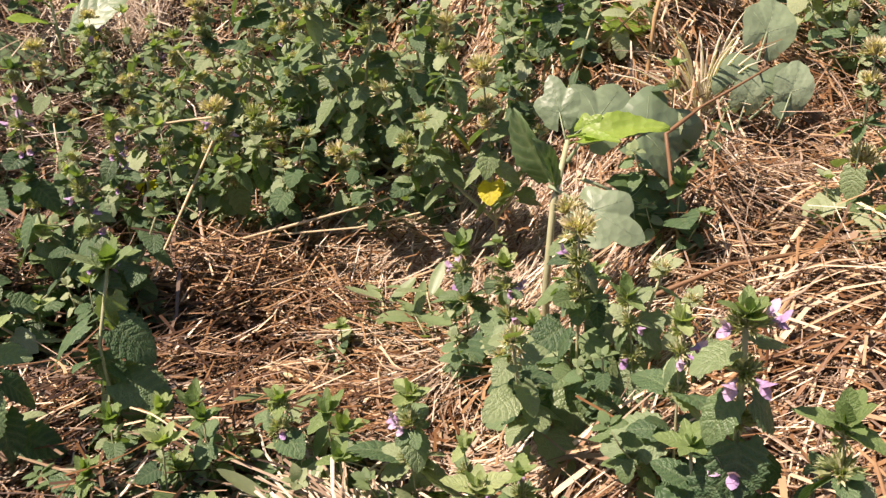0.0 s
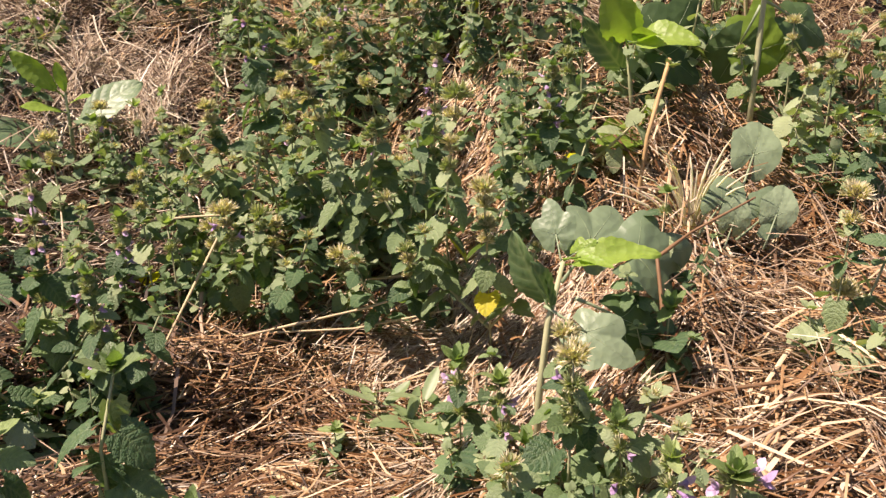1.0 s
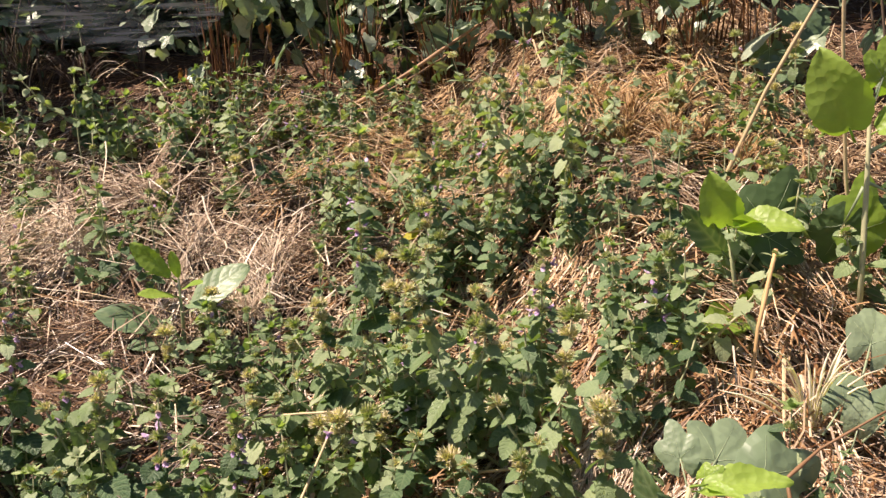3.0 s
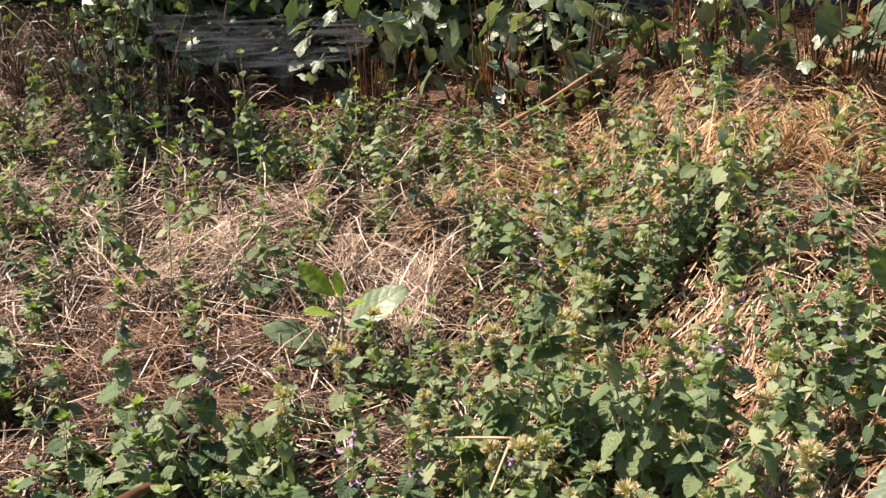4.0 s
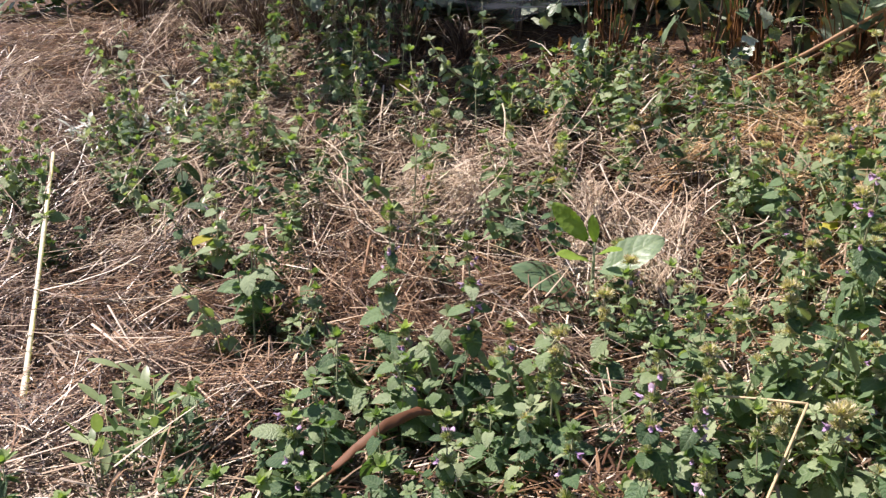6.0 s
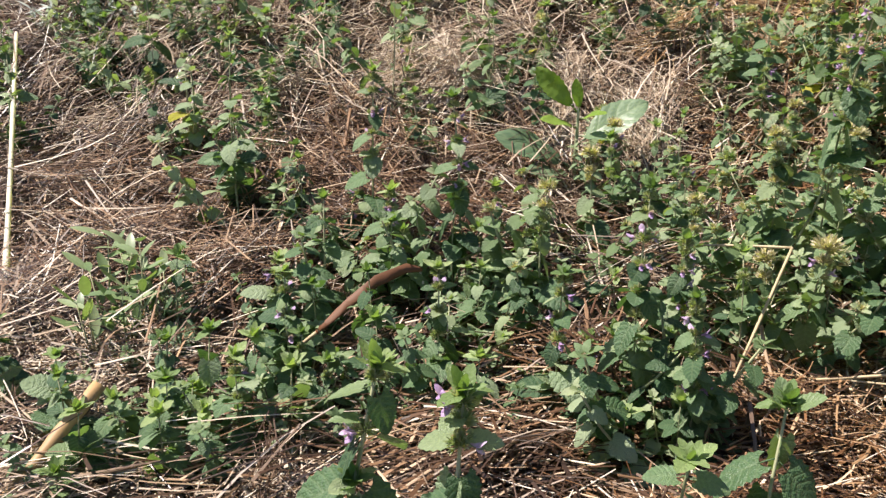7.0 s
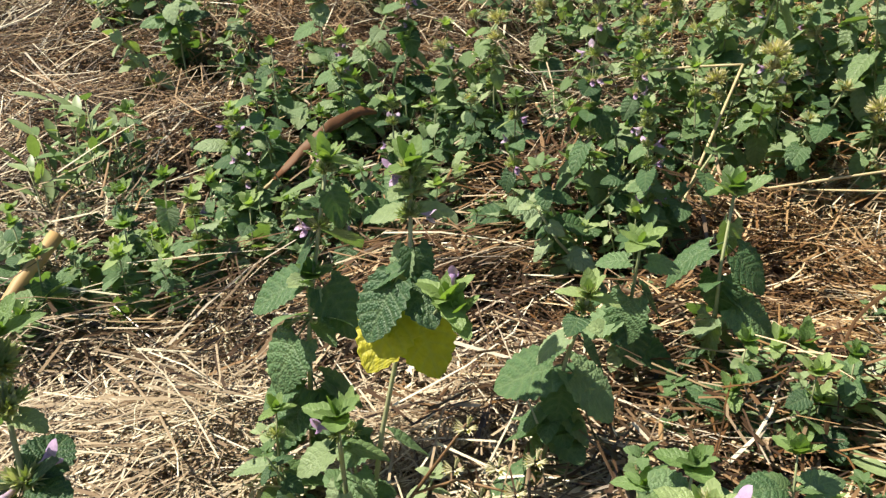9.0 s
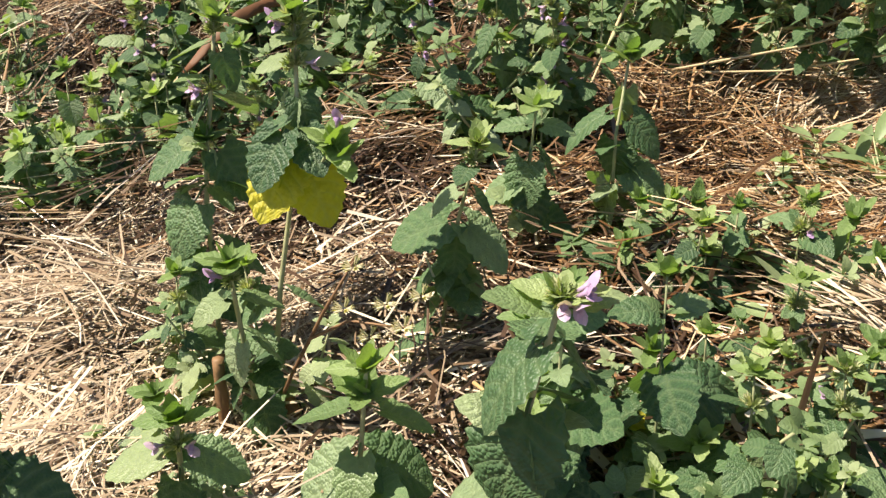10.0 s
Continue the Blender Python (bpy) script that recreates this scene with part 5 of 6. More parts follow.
# a coarse rosette beside the small sapling
coarse_rng = random.Random(5)
COARSE = [mesh_of("leaf", *blade(coarse_rng, width=w, peak=0.55, rows=16, teeth=0.007, wave=0.022, droop=d, pleat=0.003, heart=0.0), [m], places=leaf_places()) for m, w, d in ((ROSETTE, 0.26, 0.35), (ROSETTE, 0.27, 0.35), (FIG_YOUNG, 0.20, 0.1), (FIG_YOUNG, 0.26, 0.3))]
rosette = thing("coarse_rosette", (-0.79, 1.99, float(land(-0.79, 1.99))), "rosette of thick grey-green and bright young leaves", "plant")
for base, tip, up, k in (((-0.80, 1.99, 0.24), (-0.958, 1.93, 0.352), (0, -0.5, 1), 0), ((-0.79, 1.98, 0.22), (-0.88, 1.88, 0.28), (-0.2, -0.5, 1), 0), ((-0.78, 1.98, 0.30), (-0.63, 2.03, 0.415), (0.1, -0.6, 0.9), 1), ((-0.78, 1.98, 0.22), (-0.74, 1.87, 0.27), (0, -0.6, 1), 1),
                         ((-0.785, 1.985, 0.38), (-0.885, 1.98, 0.485), (-0.4, -0.6, 0.6), 2), ((-0.785, 1.985, 0.34), (-0.86, 1.93, 0.385), (-0.1, -0.3, 1), 3), ((-0.78, 1.985, 0.36), (-0.72, 1.94, 0.40), (0.2, -0.4, 0.9), 3), ((-0.78, 1.985, 0.38), (-0.79, 1.98, 0.46), (0.1, -0.9, 0.2), 2),
                         ((-0.78, 1.985, 0.32), (-0.70, 1.93, 0.345), (0.1, -0.3, 1), 0)):
    part("leaf", COARSE[k], rosette, Matrix.Translation((0.79, -1.99, -float(land(0.0 - 0.79, 1.99)))) @ leaf_matrix(base, tip, up, 1.18), "bright green young leaf" if k > 1 else "")
part("stem", mesh_of("stem", *tube([(0, 0, -0.01), (0.005, 0, 0.1), (0.008, -0.005, 0.2)], [0.006, 0.005, 0.003], 6), [STEM]), rosette)

# ---- mallow leaves on the bank ----
MALLOW = []
for lobes in (5, 7):
    v, f, body = palm(leaf_rng, lobes, 0.12, cup=0.35, stalk=0.5)
    MALLOW.append(mesh_of("leaf", v, f, [FIG, VEIN], [0 if i < body else 1 for i in range(len(f))]))
mallow = thing("mallow_plant", (0.50, 1.22, float(land(0.50, 1.22))), "low mallow with round grey-green leaves", "plant")
for base, tip, k in (((0.545, 1.30, 0.33), (0.628, 1.40, 0.445), 0), ((0.48, 1.16, 0.31), (0.602, 1.22, 0.367), 1), ((0.53, 1.16, 0.29), (0.578, 1.20, 0.388), 0), ((0.42, 1.17, 0.32), (0.503, 1.22, 0.40), 1), ((0.45, 1.14, 0.30), (0.474, 1.15, 0.39), 0)):
    part("leaf", MALLOW[k], mallow, Matrix.Translation((-0.50, -1.22, -float(land(0.50, 1.22)))) @ leaf_matrix(base, tip, (0.0, -0.75, 0.6), 0.5 + 0.3 + 0.69))

# ---- narrow-leaved weed ----
weed_rng = random.Random(8)
NARROW = [mesh_of("leaf", *blade(weed_rng, width=0.17, peak=0.5, teeth=0.0, pleat=0.0, droop=d, heart=0.0, rows=8, across=4), [LEAF_PALE]) for d in (0.1, 0.4, -0.2)]


def weed(x, y, h, seed, leaves=NARROW, label="pale green weed with narrow leaves in sunlit straw"):
    rng = random.Random(seed)
    plant = thing("narrow_leaved_weed", (x, y, float(land(x, y)) - 0.004), label, "plant", "narrow-leaved weeds")
    for s in range(3):
        tall = h * rng.uniform(0.7, 1.0)
        a = rng.uniform(0, 6.28)
        head = Vector((math.cos(a) * 0.05, math.sin(a) * 0.05 + 0.03, tall))
        part("stem", mesh_of("stem", *tube([(0, 0, -0.01), head * 0.5 + Vector((0, -0.01, 0)), head], [0.002, 0.0017, 0.001], 4), [STEM]), plant)
        for k in range(7):
            f = 0.2 + 0.8 * k / 6
            m = Matrix.Translation(head * f) @ Matrix.Rotation(k * 2.4 + s, 4, "Z") @ Matrix.Rotation(radians(rng.uniform(0, 55)), 4, "X") @ Matrix.Scale(rng.uniform(0.04, 0.065), 4)
            part("leaf", rng.choice(leaves), plant, m)
    return plant


for k, (x, y, h) in enumerate(((-1.62, 1.26, 0.23), (-1.56, 1.22, 0.20), (-1.50, 1.27, 0.17), (-1.60, 1.18, 0.20), (-1.55, 1.28, 0.24), (-0.40, 1.45, 0.16), (-0.34, 1.50, 0.14), (-0.04, 0.98, 0.10), (-0.12, 1.02, 0.09), (-0.30, 0.62, 0.08), (-0.27, 0.70, 0.10), (-0.22, 0.60, 0.09))):
    weed(x, y, h, 300 + k)
SILVERY = [mesh_of("leaf", *blade(weed_rng, width=0.20, peak=0.5, teeth=0.0, pleat=0.0, droop=d, heart=0.0, rows=8, across=4), [SILVER]) for d in (0.1, 0.4, -0.2)]
for k, (x, y, h) in enumerate(((-2.42, 2.78, 0.14), (-2.55, 2.70, 0.12), (-2.68, 2.66, 0.12), (-2.80, 2.72, 0.12), (-2.50, 2.95, 0.18), (-2.60, 2.84, 0.10), (-2.36, 2.66, 0.12))):
    weed(x, y, h, 340 + k, SILVERY, "silvery grey weed with narrow leaves on straw")

# ---- dry stalks and canes ----


def stalk(points, radii, mat, label, name="dry_stalk", sides=6, group="dry stalks"):
    """One dry stalk as a bent tube, with a few swollen joints."""
    foot = Vector(points[0])
    line, rad = [], []
    for k in range(len(points) - 1):
        a, b = Vector(points[k]), Vector(points[k + 1])
        for q in range(5):
            line.append(a.lerp(b, q / 5) - foot)
            rad.append((radii[k] * (1 - q / 5) + radii[k + 1] * q / 5) * (1.22 if q == 2 else 1.0))
    line.append(Vector(points[-1]) - foot)
    rad.append(radii[-1])
    return thing(name, foot, label, "stalk", group, me=mesh_of("stalk", *tube(line, rad, sides), [mat]))


stalk([(-1.860, 1.23, 0.06), (-2.168, 1.70, 0.24), (-2.556, 2.30, 0.494)], [0.0068, 0.0060, 0.0050], SEED, "long bleached reed leaning over the straw")
stalk([(-0.549, 1.0, 0.03), (-0.455, 1.19, 0.165), (-0.363, 1.401, 0.298)], [0.0020, 0.0022, 0.0025], STALK, "pale bent straw standing out of the litter")
stalk([(-0.363, 1.401, 0.298), (-0.44, 1.425, 0.287), (-0.515, 1.45, 0.272)], [0.0025, 0.0023, 0.0021], STALK, "pale straw snapped over at a sharp bend")
stalk([(-1.289, 1.19, 0.04), (-1.225, 1.20, 0.105), (-1.17, 1.215, 0.15)], [0.0022, 0.0028, 0.004], STALK, "thin pale stalk of a dry leaf")
ribbon, bends = [], [Vector(p) for p in ((-1.17, 1.215, 0.15), (-1.12, 1.245, 0.195), (-1.075, 1.285, 0.228), (-1.03, 1.33, 0.238), (-1.005, 1.345, 0.230))]
faces = []
for k in range(17):
    q = k / 16 * 4
    a = min(3, int(q))
    p = bends[a].lerp(bends[a + 1], q - a) - bends[0]
    w = 0.0105 * math.sin(math.pi * (0.06 + 0.90 * k / 16)) ** 0.6
    tilt = 0.5 + 1.1 * k / 16
    side = Vector((math.cos(tilt) * -0.6, math.cos(tilt) * 0.5, math.sin(tilt))).normalized()
    dip = Vector((0.0, -0.35, -1.0)) * (0.45 * w)
    ribbon += [p - side * w, p + dip + side * (0.002 * math.sin(k * 1.9)), p + side * w]
    if k:
        o = 3 * k
        faces += [(o - 3, o - 2, o + 1, o), (o - 2, o - 1, o + 2, o + 1)]
curled = thing("dry_leaf_blade", bends[0], "curled brown dry leaf blade on a pale stalk", "leaf", me=mesh_of("dry_leaf_blade", ribbon, faces, [DEAD]))
curled.modifiers.new("thickness", "SOLIDIFY").thickness = 0.0012
stalk([(-2.75, 2.70, 0.42), (-2.73, 2.95, 0.55), (-2.70, 3.20, 0.68)], [0.010, 0.012, 0.008], STALK, "weathered grey broken cane on the slope")
stalk([(-1.462, 0.655, 0.085), (-1.43, 0.77, 0.135), (-1.395, 0.905, 0.20)], [0.011, 0.0105, 0.0125], CANE_PALE, "thick tawny broken cane")
stalk([(-0.844, 0.40, 0.075), (-0.838, 0.41, 0.14), (-0.834, 0.42, 0.208)], [0.006, 0.0058, 0.006], CANE, "short upright cut cane stub")
stalk([(-0.76, 0.40, 0.075), (-0.775, 0.43, 0.11), (-0.79, 0.455, 0.15)], [0.0065, 0.006, 0.006], CANE, "short leaning cut cane stub")
stalk([(-1.332, 1.712, 0.12), (-1.36, 1.90, 0.24), (-1.389, 2.075, 0.345)], [0.0045, 0.0045, 0.004], CANE, "slanting brown cane in the straw")
stalk([(0.25, 0.80, 0.19), (0.256, 0.87, 0.28), (0.26, 0.95, 0.385), (0.32, 0.985, 0.405), (0.415, 1.0, 0.447)], [0.0035, 0.0032, 0.0028, 0.002, 0.0015], CANE, "thin brown upright dry stalk")
stalk([(0.37, 1.34, 0.28), (0.386, 1.36, 0.43), (0.436, 1.42, 0.556)], [0.003, 0.0036, 0.004], CANE_PALE, "short brown broken stalk")
stalk([(0.605, 2.2, 0.46), (0.73, 2.2, 0.75), (0.868, 2.2, 1.0), (0.93, 2.2, 1.12)], [0.0055, 0.005, 0.0042, 0.0035], STALK, "tall slanting pale stalk")
stalk([(0.16, 0.75, 0.26), (0.27, 0.75, 0.30), (0.40, 0.75, 0.31)], [0.0028, 0.0026, 0.002], CANE, "thin tawny stalk lying on the bank")
stalk([(-0.335, 1.20, 0.16), (-0.13, 1.20, 0.20), (0.044, 1.2, 0.25)], [0.0022, 0.002, 0.0017], STALK, "long pale straw resting over the litter")
stalk([(-0.40, 1.28, 0.12), (-0.15, 1.24, 0.14), (0.03, 1.22, 0.18)], [0.0019, 0.0019, 0.0014], STALK, "long straw lying over the litter")
stalk([(-0.46, 3.22, 0.62), (-0.2, 3.28, 0.75), (0.09, 3.36, 0.92)], [0.009, 0.008, 0.006], CANE, "tawny leaning bundle of dry canes")
stalk([(-0.42, 3.24, 0.62), (-0.15, 3.30, 0.75), (0.12, 3.38, 0.90)], [0.005, 0.005, 0.004], CANE, "dry cane leaning under the hedge")
stalk([(0.75, 1.71, 0.36), (0.70, 1.70, 0.62), (0.66, 1.68, 0.90), (0.64, 1.66, 1.05)], [0.004, 0.004, 0.0035, 0.003], STALK, "tall thin yellow stalk")
stalk([(-0.90, 0.85, 0.05), (-1.15, 0.83, 0.055), (-1.45, 0.86, 0.06)], [0.0055, 0.006, 0.005], CANE, "dark twig lying on the straw")
stalk([(-1.0, 0.86, 0.06), (-0.86, 0.90, 0.07), (-0.74, 0.97, 0.06)], [0.004, 0.0035, 0.003], STALK, "pale twig lying on the straw")
stalk([(-0.30, 0.98, 0.06), (-0.22, 0.90, 0.07), (-0.13, 0.83, 0.06)], [0.004, 0.004, 0.003], STALK, "pale flattened straw on the ground")
stalk([(-0.20, 1.46, 0.12), (-0.04, 1.40, 0.16), (0.25, 1.36, 0.26)], [0.0035, 0.0032, 0.003], STALK, "pale straw lying under the plants")
stalk([(-0.47, 0.31, 0.14), (-0.53, 0.37, 0.17), (-0.60, 0.42, 0.19)], [0.0022, 0.0021, 0.0020], CANE_PALE, "pale broken straw propped on leaves")
stalk([(-0.47, 0.31, 0.14), (-0.455, 0.29, 0.09)], [0.0022, 0.0020], CANE_PALE, "pale straw end bent down")


def tuft(x, y, n, h, spread, mat, label, seed, droop=0.5, width=0.0022):
    """A tuft of dry grass: arching tapered blades from one root."""
    rng = random.Random(seed)
    bits = []
    for _ in range(n):
        a, tall, out = rng.uniform(0, 6.28), h * rng.uniform(0.5, 1.1), spread * rng.uniform(0.2, 1.0)
        r = 0.03 * math.sqrt(rng.random())
        foot = Vector((math.cos(a * 3) * r, math.sin(a * 3) * r, -0.01))
        line = []
        for k in range(6):
            f = k / 5
            line.append(foot + Vector((math.cos(a) * out * f ** 1.4, math.sin(a) * out * f ** 1.4, tall * (f - droop * f ** 3))))
        w = width * rng.uniform(0.6, 1.2)
        bits.append(tube(line, [w, w, w * 0.9, w * 0.7, w * 0.5, w * 0.2], 3))
    return thing("dry_grass_tuft", (x, y, float(land(x, y))), label, "grass", "dry grass tufts", me=mesh_of("dry_grass_tuft", *joined(bits), [mat]))


TUFTS = [(0.47, 2.56, 70, 0.22, 0.16), (0.56, 2.46, 60, 0.20, 0.18), (0.38, 2.62, 50, 0.22, 0.16), (0.62, 2.62, 60, 0.25, 0.18), (0.30, 2.50, 40, 0.16, 0.14),
         (0.72, 2.3, 50, 0.2, 0.2), (0.52, 2.36, 60, 0.18, 0.16), (0.42, 2.45, 60, 0.2, 0.16), (0.65, 2.42, 60, 0.2, 0.16)]
for k, (x, y, n, h, s) in enumerate(TUFTS):
    tuft(x, y, int(n * 1.5), h * 1.15, s, GOLD, "golden brown tuft of dry arching grass", 500 + k)
foot_rng = random.Random(15)
for k in range(28):
    x = foot_rng.uniform(-0.95, 1.0)
    y = 3.52 - 0.16 * foot_rng.random() - 0.45 * float(step(-0.2, 1.0, x))
    tuft(x, y, foot_rng.randint(5, 14), foot_rng.uniform(0.30, 0.62), foot_rng.uniform(0.03, 0.14), RUST, "rusty brown dry stems under the hedge leaves", 640 + k, droop=foot_rng.uniform(0.0, 0.25), width=foot_rng.uniform(0.002, 0.005))
BANK = [(0.42, 0.98, 60, 0.12, 0.16), (0.52, 0.92, 60, 0.13, 0.18), (0.36, 0.86, 50, 0.10, 0.16), (0.60, 1.05, 50, 0.14, 0.18), (0.30, 0.70, 50, 0.09, 0.16), (0.44, 0.75, 50, 0.10, 0.18),
        (0.34, 1.22, 60, 0.10, 0.16), (0.44, 1.16, 50, 0.10, 0.16), (0.85, 1.5, 60, 0.24, 0.2), (1.0, 1.7, 60, 0.3, 0.2), (0.95, 1.35, 60, 0.28, 0.18), (1.08, 1.2, 60, 0.3, 0.2), (0.82, 1.78, 60, 0.3, 0.18), (1.1, 1.95, 60, 0.34, 0.2), (0.9, 2.15, 60, 0.3, 0.2), (1.2, 1.5, 60, 0.32, 0.2), (0.72, 1.15, 50, 0.2, 0.18), (-0.05, 1.15, 40, 0.10, 0.14), (0.05, 1.08, 40, 0.10, 0.14)]
for k, (x, y, n, h, s) in enumerate(BANK):
    tuft(x, y, n, h, s, STRAW, "tawny tuft of dry grass spilling down the bank", 530 + k, droop=0.8)
SLOPE = [(-1.0, 2.62, 50, 0.12, 0.16), (-0.75, 2.55, 50, 0.14, 0.14), (-1.85, 1.6, 60, 0.10, 0.2), (-2.0, 1.35, 60, 0.09, 0.2), (-2.2, 3.7, 130, 0.6, 0.3), (-1.75, 3.6, 110, 0.55, 0.25), (-2.5, 3.7, 130, 0.6, 0.35), (-1.95, 3.5, 120, 0.5, 0.28), (-2.8, 3.75, 130, 0.6, 0.35), (-2.9, 3.0, 70, 0.2, 0.25), (-2.35, 3.35, 90, 0.34, 0.3), (-2.65, 3.2, 90, 0.28, 0.3), (-3.1, 3.4, 90, 0.35, 0.3), (-1.5, 3.55, 90, 0.4, 0.22), (-2.45, 3.95, 110, 0.8, 0.4), (-2.7, 3.95, 110, 0.85, 0.45), (-2.95, 3.95, 110, 0.8, 0.4), (-3.25, 3.9, 110, 0.8, 0.4), (-2.25, 3.85, 110, 0.7, 0.4)]
for k, (x, y, n, h, s) in enumerate(SLOPE):
    tuft(x, y, n, h, s, STRAW_GREY, "grey tuft of dry grass on the slope", 560 + k, droop=0.7)

COMBED = [(-1.95, 1.72, 140, 0.10, 0.22), (-2.08, 1.60, 140, 0.09, 0.22), (-1.85, 1.84, 120, 0.10, 0.2), (-2.2, 1.8, 120, 0.1, 0.22), (-0.19, 0.54, 110, 0.07, 0.14), (-0.14, 0.62, 110, 0.08, 0.14), (-0.20, 0.66, 90, 0.07, 0.14), (-0.68, 2.62, 90, 0.13, 0.12)]
for k, (x, y, n, h, s) in enumerate(COMBED):
    tuft(x, y, n, h, s, STRAW_PALE, "bleached tuft of combed-over dry grass", 590 + k, droop=0.95)

# ---- bleached seed grass ----
spikes = []
spike_rng = random.Random(3)
for _ in range(26):
    way, out = spike_rng.uniform(-0.17, 0.10), spike_rng.uniform(-0.09, 0.02)
    tall = spike_rng.uniform(0.10, 0.27)
    line = [Vector((way * f ** 1.6, out * f ** 2, tall * (f - 0.18 * f ** 4))) for f in (k / 6 for k in range(7))]
    w = spike_rng.uniform(0.4, 0.75)
    spikes.append(tube(line, [0.0014 * w, 0.0016 * w, 0.0022 * w, 0.0034 * w, 0.0040 * w, 0.0026 * w, 0.0004], 4))
thing("seed_grass", (0.43, 1.23, float(land(0.43, 1.23))), "bleached white seed heads of dry grass", "grass", me=mesh_of("seed_grass", *joined(spikes), [SEED]))

# ---- withered seed plant ----
withered = thing("withered_plant", (-0.82, 0.46, float(land(-0.82, 0.46))), "withered stalk with pale fluffy dry seed heads", "plant")
part("stem", mesh_of("stem", *tube([(0, 0, -0.01), (0.05, -0.03, 0.10), (0.10, -0.06, 0.20), (0.13, -0.06, 0.25)], [0.0022, 0.002, 0.0016, 0.001], 5), [CANE]), withered)
part("stem", mesh_of("stem", *tube([(0.08, -0.05, 0.16), (0.12, -0.06, 0.19), (0.17, -0.08, 0.20)], [0.0015, 0.0013, 0.001], 5), [CANE]), withered)
PUFF = calyx_whorl(random.Random(9), 12, 0.9, CALYX_DRY)
for p in ((0.13, -0.06, 0.245), (0.155, -0.07, 0.215), (0.17, -0.08, 0.20), (0.14, -0.075, 0.185), (0.185, -0.07, 0.225), (0.12, -0.07, 0.21)):
    part("seed_head", PUFF, withered, Matrix.Translation(p) @ Matrix.Scale(0.011, 4))

# ---- dead leaves ----
DEADS = [mesh_of("dead_leaf", *blade(random.Random(20 + k), width=0.38, droop=0.9, fold=0.6, wave=0.08, rows=10), [DEAD]) for k in range(3)]
HUNG = [mesh_of("dead_leaf", *blade(random.Random(60 + k), width=0.17, droop=0.9, fold=0.7, wave=0.14, rows=10, heart=0.0), [RUST_LEAF]) for k in range(2)]
for k, (x, y, turn, size) in enumerate(((-0.74, 0.98, 0.4, 0.06), (-0.70, 0.93, 2.0, 0.05), (-1.30, 0.80, 1.0, 0.05), (-1.12, 0.90, 3.0, 0.045), (-0.62, 0.46, 1.2, 0.05), (-0.70, 0.43, 4.0, 0.06), (-0.52, 1.78, 0.9, 0.06), (-0.60, 0.65, 5.0, 0.04), (-0.42, 0.72, 2.2, 0.05), (-0.28, 0.80, 0.3, 0.05), (-0.5, 0.62, 3.3, 0.06))):
    ob = thing("dead_leaf", (0, 0, 0), "curled reddish brown dead leaf on straw", "leaf", "dead leaves", me=DEADS[k % 3])
    ob.matrix_basis = Matrix.Translation((x, y, float(land(x, y)) + 0.02)) @ Matrix.Rotation(turn, 4, "Z") @ Matrix.Rotation(0.2, 4, "X") @ Matrix.Scale(size, 4)

hang_rng = random.Random(31)
for k in range(60):
    x = hang_rng.uniform(-1.1, 1.0)
    y = 3.46 - 0.14 * hang_rng.random() - 0.45 * float(step(-0.2, 1.0, x))
    ob = thing("dead_leaf", (0, 0, 0), "withered tawny leaf caught among dry stems", "leaf", "dead leaves", me=HUNG[k % 2])
    ob.matrix_basis = Matrix.Translation((x, y, float(land(x, y)) + hang_rng.uniform(0.02, 0.34))) @ Matrix.Rotation(hang_rng.uniform(0, 6.28), 4, "Z") @ Matrix.Rotation(radians(hang_rng.uniform(-95, -40)), 4, "X") @ Matrix.Scale(hang_rng.uniform(0.035, 0.07), 4)

# ---- hedge at the back ----
hedge_rng = random.Random(77)
HEDGE_LEAVES = [mesh_of("leaf", *blade(hedge_rng, width=0.44, peak=0.36, teeth=0.03, pleat=0.008, droop=d, fold=0.25, wave=0.03, rows=10, across=4), [HEDGE]) for d in (0.3, 0.7)]
for lobes, depth in ((3, 0.22), (5, 0.20), (3, 0.26)):
    v, f, body = palm(hedge_rng, lobes, depth, rings=3)
    HEDGE_LEAVES.append(mesh_of("leaf", v, f, [HEDGE, VEIN], [0 if i < body else 1 for i in range(len(f))]))


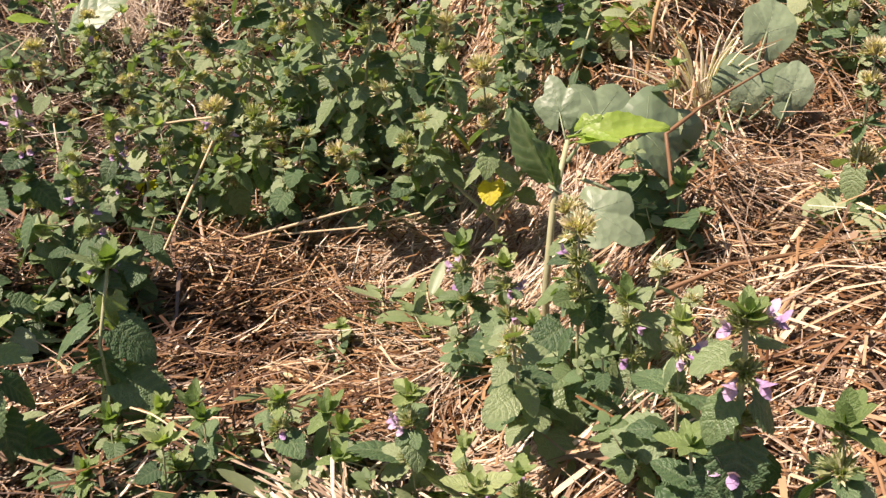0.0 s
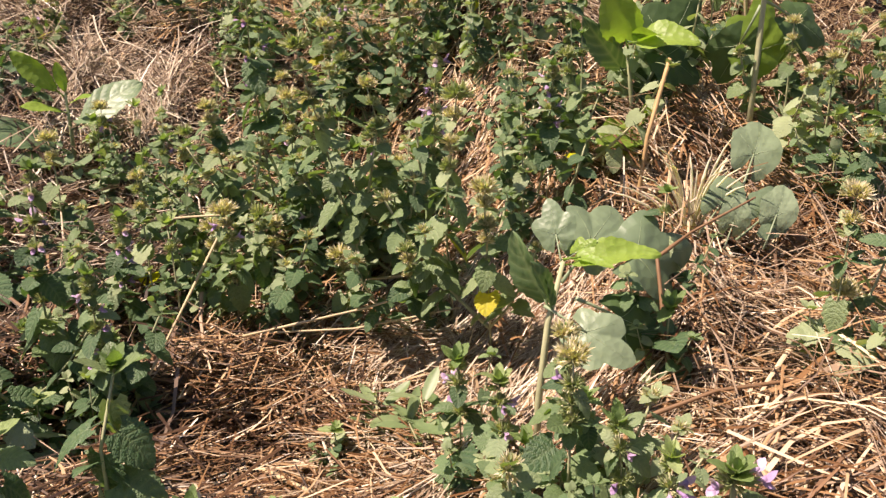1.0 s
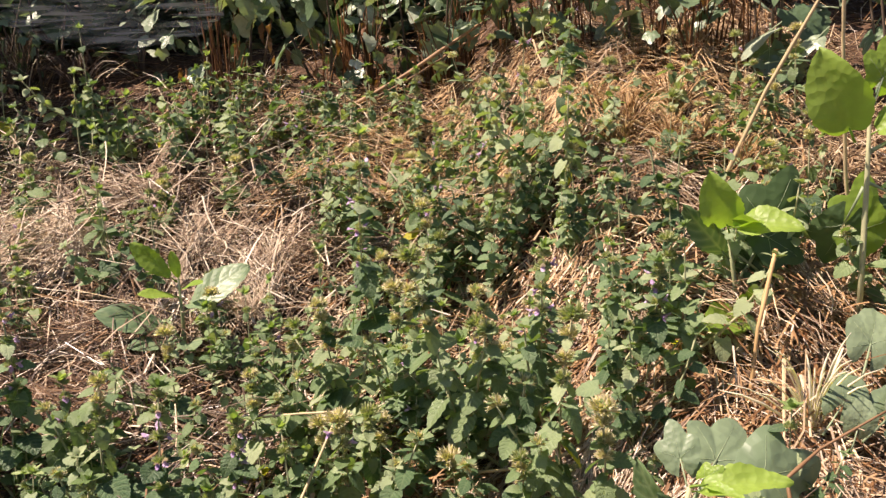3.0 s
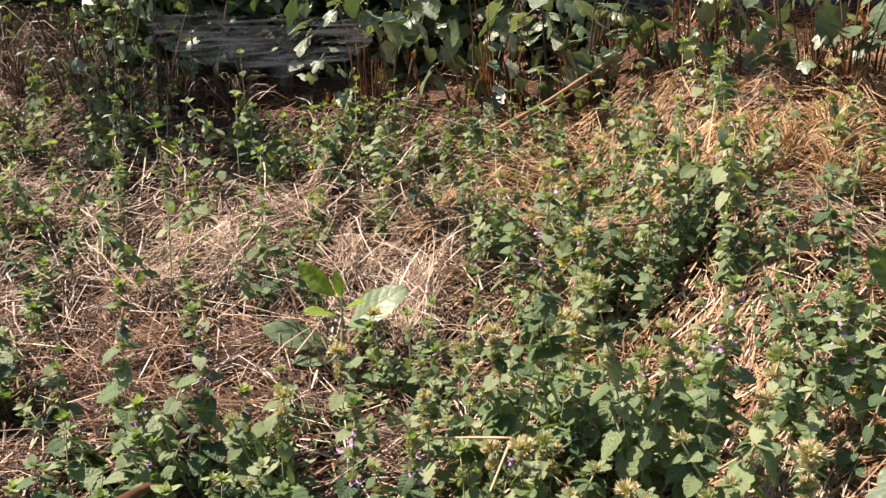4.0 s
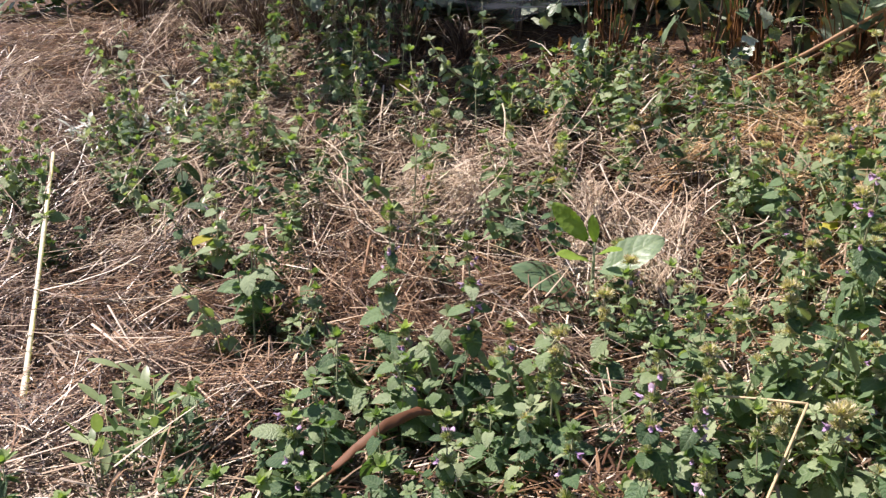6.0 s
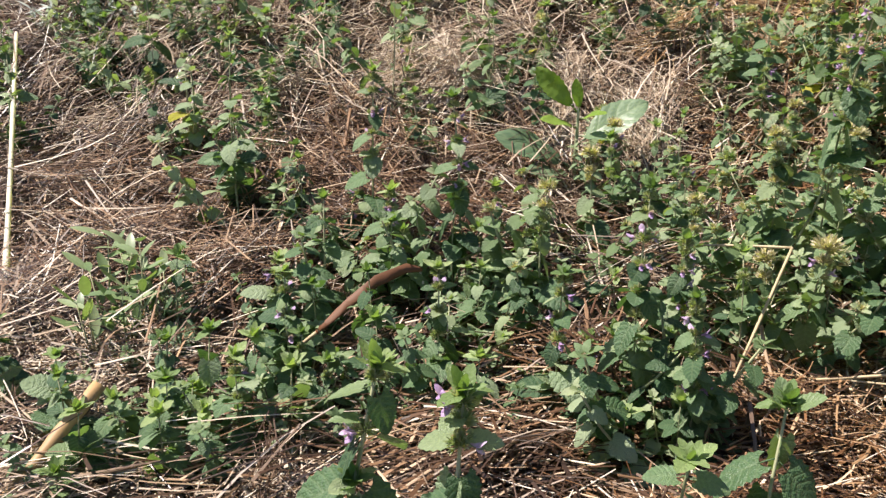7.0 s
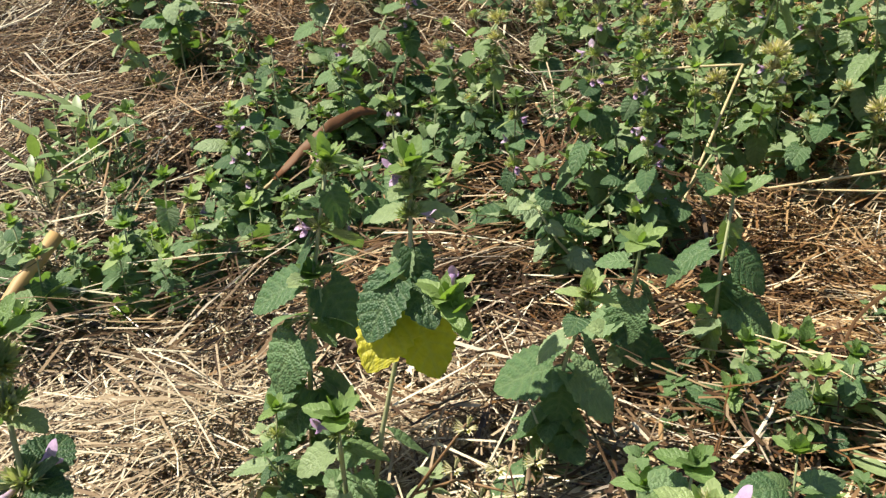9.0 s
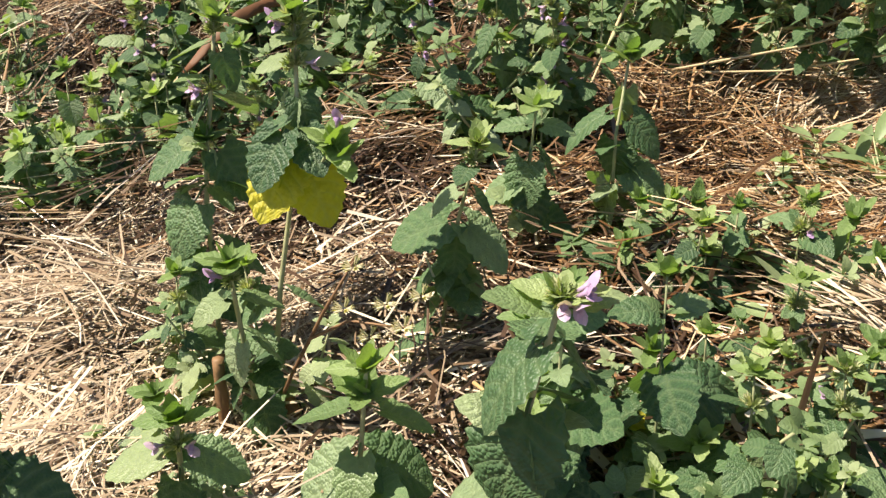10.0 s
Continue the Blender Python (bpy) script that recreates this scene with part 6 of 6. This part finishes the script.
def shrub(x, y, h, spread, leaves, size, seed):
    """A shrub of several thin upright stems with many broad leaves."""
    rng = random.Random(seed)
    bush = thing("hedge_shrub", (x, y, float(land(x, y)) - 0.02), "dense shrub with broad grey-green leaves over bare stems", "shrub", "hedge")
    tips = []
    for s in range(6):
        a = rng.uniform(0, 6.28)
        foot = Vector((math.cos(a) * 0.1, math.sin(a) * 0.06, 0))
        top = Vector((math.cos(a) * spread * rng.uniform(0.4, 1), math.sin(a) * spread * rng.uniform(0.3, 0.8), h * rng.uniform(0.7, 1)))
        mid = foot.lerp(top, 0.5) + Vector((rng.uniform(-0.05, 0.05), rng.uniform(-0.05, 0.05), 0.05))
        line = [foot * (1 - f) ** 2 + mid * 2 * f * (1 - f) + top * f * f for f in (k / 6 for k in range(7))]
        tips.append((foot, mid, top))
        part("stem", mesh_of("stem", *tube(line, [0.0065 - 0.0008 * k for k in range(7)], 5), [BARK]), bush)
    for k in range(leaves):
        foot, mid, top = rng.choice(tips)
        f = rng.uniform(0.06, 1.0) ** 0.85
        p = foot * (1 - f) ** 2 + mid * 2 * f * (1 - f) + top * f * f
        p += Vector((rng.uniform(-1, 1) * spread * 0.45, rng.uniform(-1, 0.2) * spread * 0.55, rng.uniform(-0.03, 0.03)))
        m = Matrix.Translation(p) @ Matrix.Rotation(rng.uniform(0, 6.28), 4, "Z") @ Matrix.Rotation(radians(rng.uniform(-75, 5)), 4, "X") @ Matrix.Rotation(rng.uniform(-0.5, 0.5), 4, "Y") @ Matrix.Scale(size * rng.uniform(0.5, 1.1), 4)
        part("leaf", rng.choice(HEDGE_LEAVES), bush, m)
    return bush


SHRUBS = [(-3.3, 4.3, 1.0, 0.45, 30, 0.08), (-2.8, 4.2, 1.0, 0.42, 50, 0.07), (-2.35, 4.15, 1.0, 0.42, 50, 0.07), (-2.1, 3.55, 0.80, 0.34, 70, 0.06), (-1.72, 3.62, 0.85, 0.36, 60, 0.065), (-1.9, 3.52, 0.58, 0.28, 60, 0.055), (-1.4, 3.72, 0.6, 0.32, 40, 0.07), (-0.9, 3.60, 0.62, 0.36, 56, 0.105),
          (-0.5, 3.58, 0.60, 0.36, 56, 0.11), (-0.1, 3.52, 0.60, 0.36, 56, 0.105), (0.3, 3.42, 0.60, 0.36, 56, 0.11), (0.7, 3.22, 0.60, 0.36, 56, 0.12), (1.1, 3.0, 0.66, 0.34, 40, 0.15), (1.4, 2.6, 0.8, 0.36, 55, 0.12)]
for k, row in enumerate(SHRUBS):
    shrub(*row, 700 + k)


def thicket(seed, n, added_box=None):
    """The far mass of the hedge, or an added box of foliage: many simple leaves in one mesh."""
    rng = np.random.default_rng(seed)
    u = rng.uniform(-1, 1, n)
    x = -1.0 + 3.6 * u
    back = 3.68 - 0.8 * step(0.0, 2.2, x) - 0.24 * np.exp(-((x + 1.75) / 0.38) ** 2) + 0.40 * step(-2.15, -2.6, x)
    y = back + 0.22 + 1.5 * rng.random(n) ** 1.3
    z = land(x, y) + 0.20 + (0.70 + 1.1 * (y - back)) * rng.uniform(0.0, 1.0, n) ** 0.85
    if added_box:
        x, y, z = (rng.uniform(added_box[k], added_box[k + 1], n) for k in (0, 2, 4))
    size = rng.uniform(0.05, 0.11, n)
    out = np.empty((n, 6, 3))
    a, e, q = rng.uniform(0, 6.28, n), rng.uniform(-0.8, 0.5, n), rng.uniform(-0.7, 0.7, n)
    d = np.stack([np.cos(a) * np.cos(e), np.sin(a) * np.cos(e), np.sin(e)], 1)
    s = np.stack([-np.sin(a) * np.cos(q), np.cos(a) * np.cos(q), np.sin(q)], 1)
    nrm = np.cross(d, s)
    base = np.stack([x, y, z], 1)
    for k, (f, w, h) in enumerate(((0, 0, 0), (0.35, -0.42, 0.08), (0.35, 0.42, 0.08), (0.75, -0.28, 0.0), (0.75, 0.28, 0.0), (1.08, 0, -0.12))):
        out[:, k] = base + size[:, None] * (d * f + s * w + nrm * h)
    o = np.arange(n)[:, None] * 6
    quads = np.concatenate([o + np.array(f) for f in ((0, 2, 1), (3, 4, 5))]).tolist() + (o + np.array((1, 2, 4, 3))).tolist()
    return tagged(new("hedge_foliage", mesh_of("hedge_foliage", out.reshape(-1, 3), quads, [HEDGE_MASS])), "dense dark green foliage in and added over the hedge", "foliage", kind="stuff")


thicket(41, 26000)
thicket(45, 5000, (-2.1, 0.2, 3.98, 4.8, 0.72, 1.40))
thicket(44, 5000, (-4.8, -2.0, 4.3, 5.6, 0.85, 2.3))
# Added overhang, out of view, there only to shade the slope below.
thicket(43, 260, (-2.5, -1.75, 2.95, 3.5, 1.36, 1.75))

# ---- film of web hung under the hedge ----
rows, cols = 10, 36
verts, faces = [], []
for j in range(rows + 1):
    for i in range(cols + 1):
        u, v = i / cols, j / rows
        sag = 0.05 * math.sin(math.pi * u) * v + 0.010 * math.sin(17 * u + 5 * v) + 0.006 * math.sin(41 * u - 9 * v)
        tall = 0.05 + 0.13 * math.sin(math.pi * min(1, 0.12 + 0.85 * u)) ** 0.6
        verts.append((-1.73 + 0.86 * u, 3.32 + 0.06 * math.sin(3 * u) + 0.05 * v, 1.135 - 0.06 * u - tall * v - sag))
for j in range(rows):
    for i in range(cols):
        a = j * (cols + 1) + i
        faces.append((a, a + 1, a + cols + 2, a + cols + 1))
web = new("web_sheet", mesh_of("web_sheet", verts, faces, [FILM]))
tagged(web, "torn translucent grey sheet of old web under the hedge", "web")
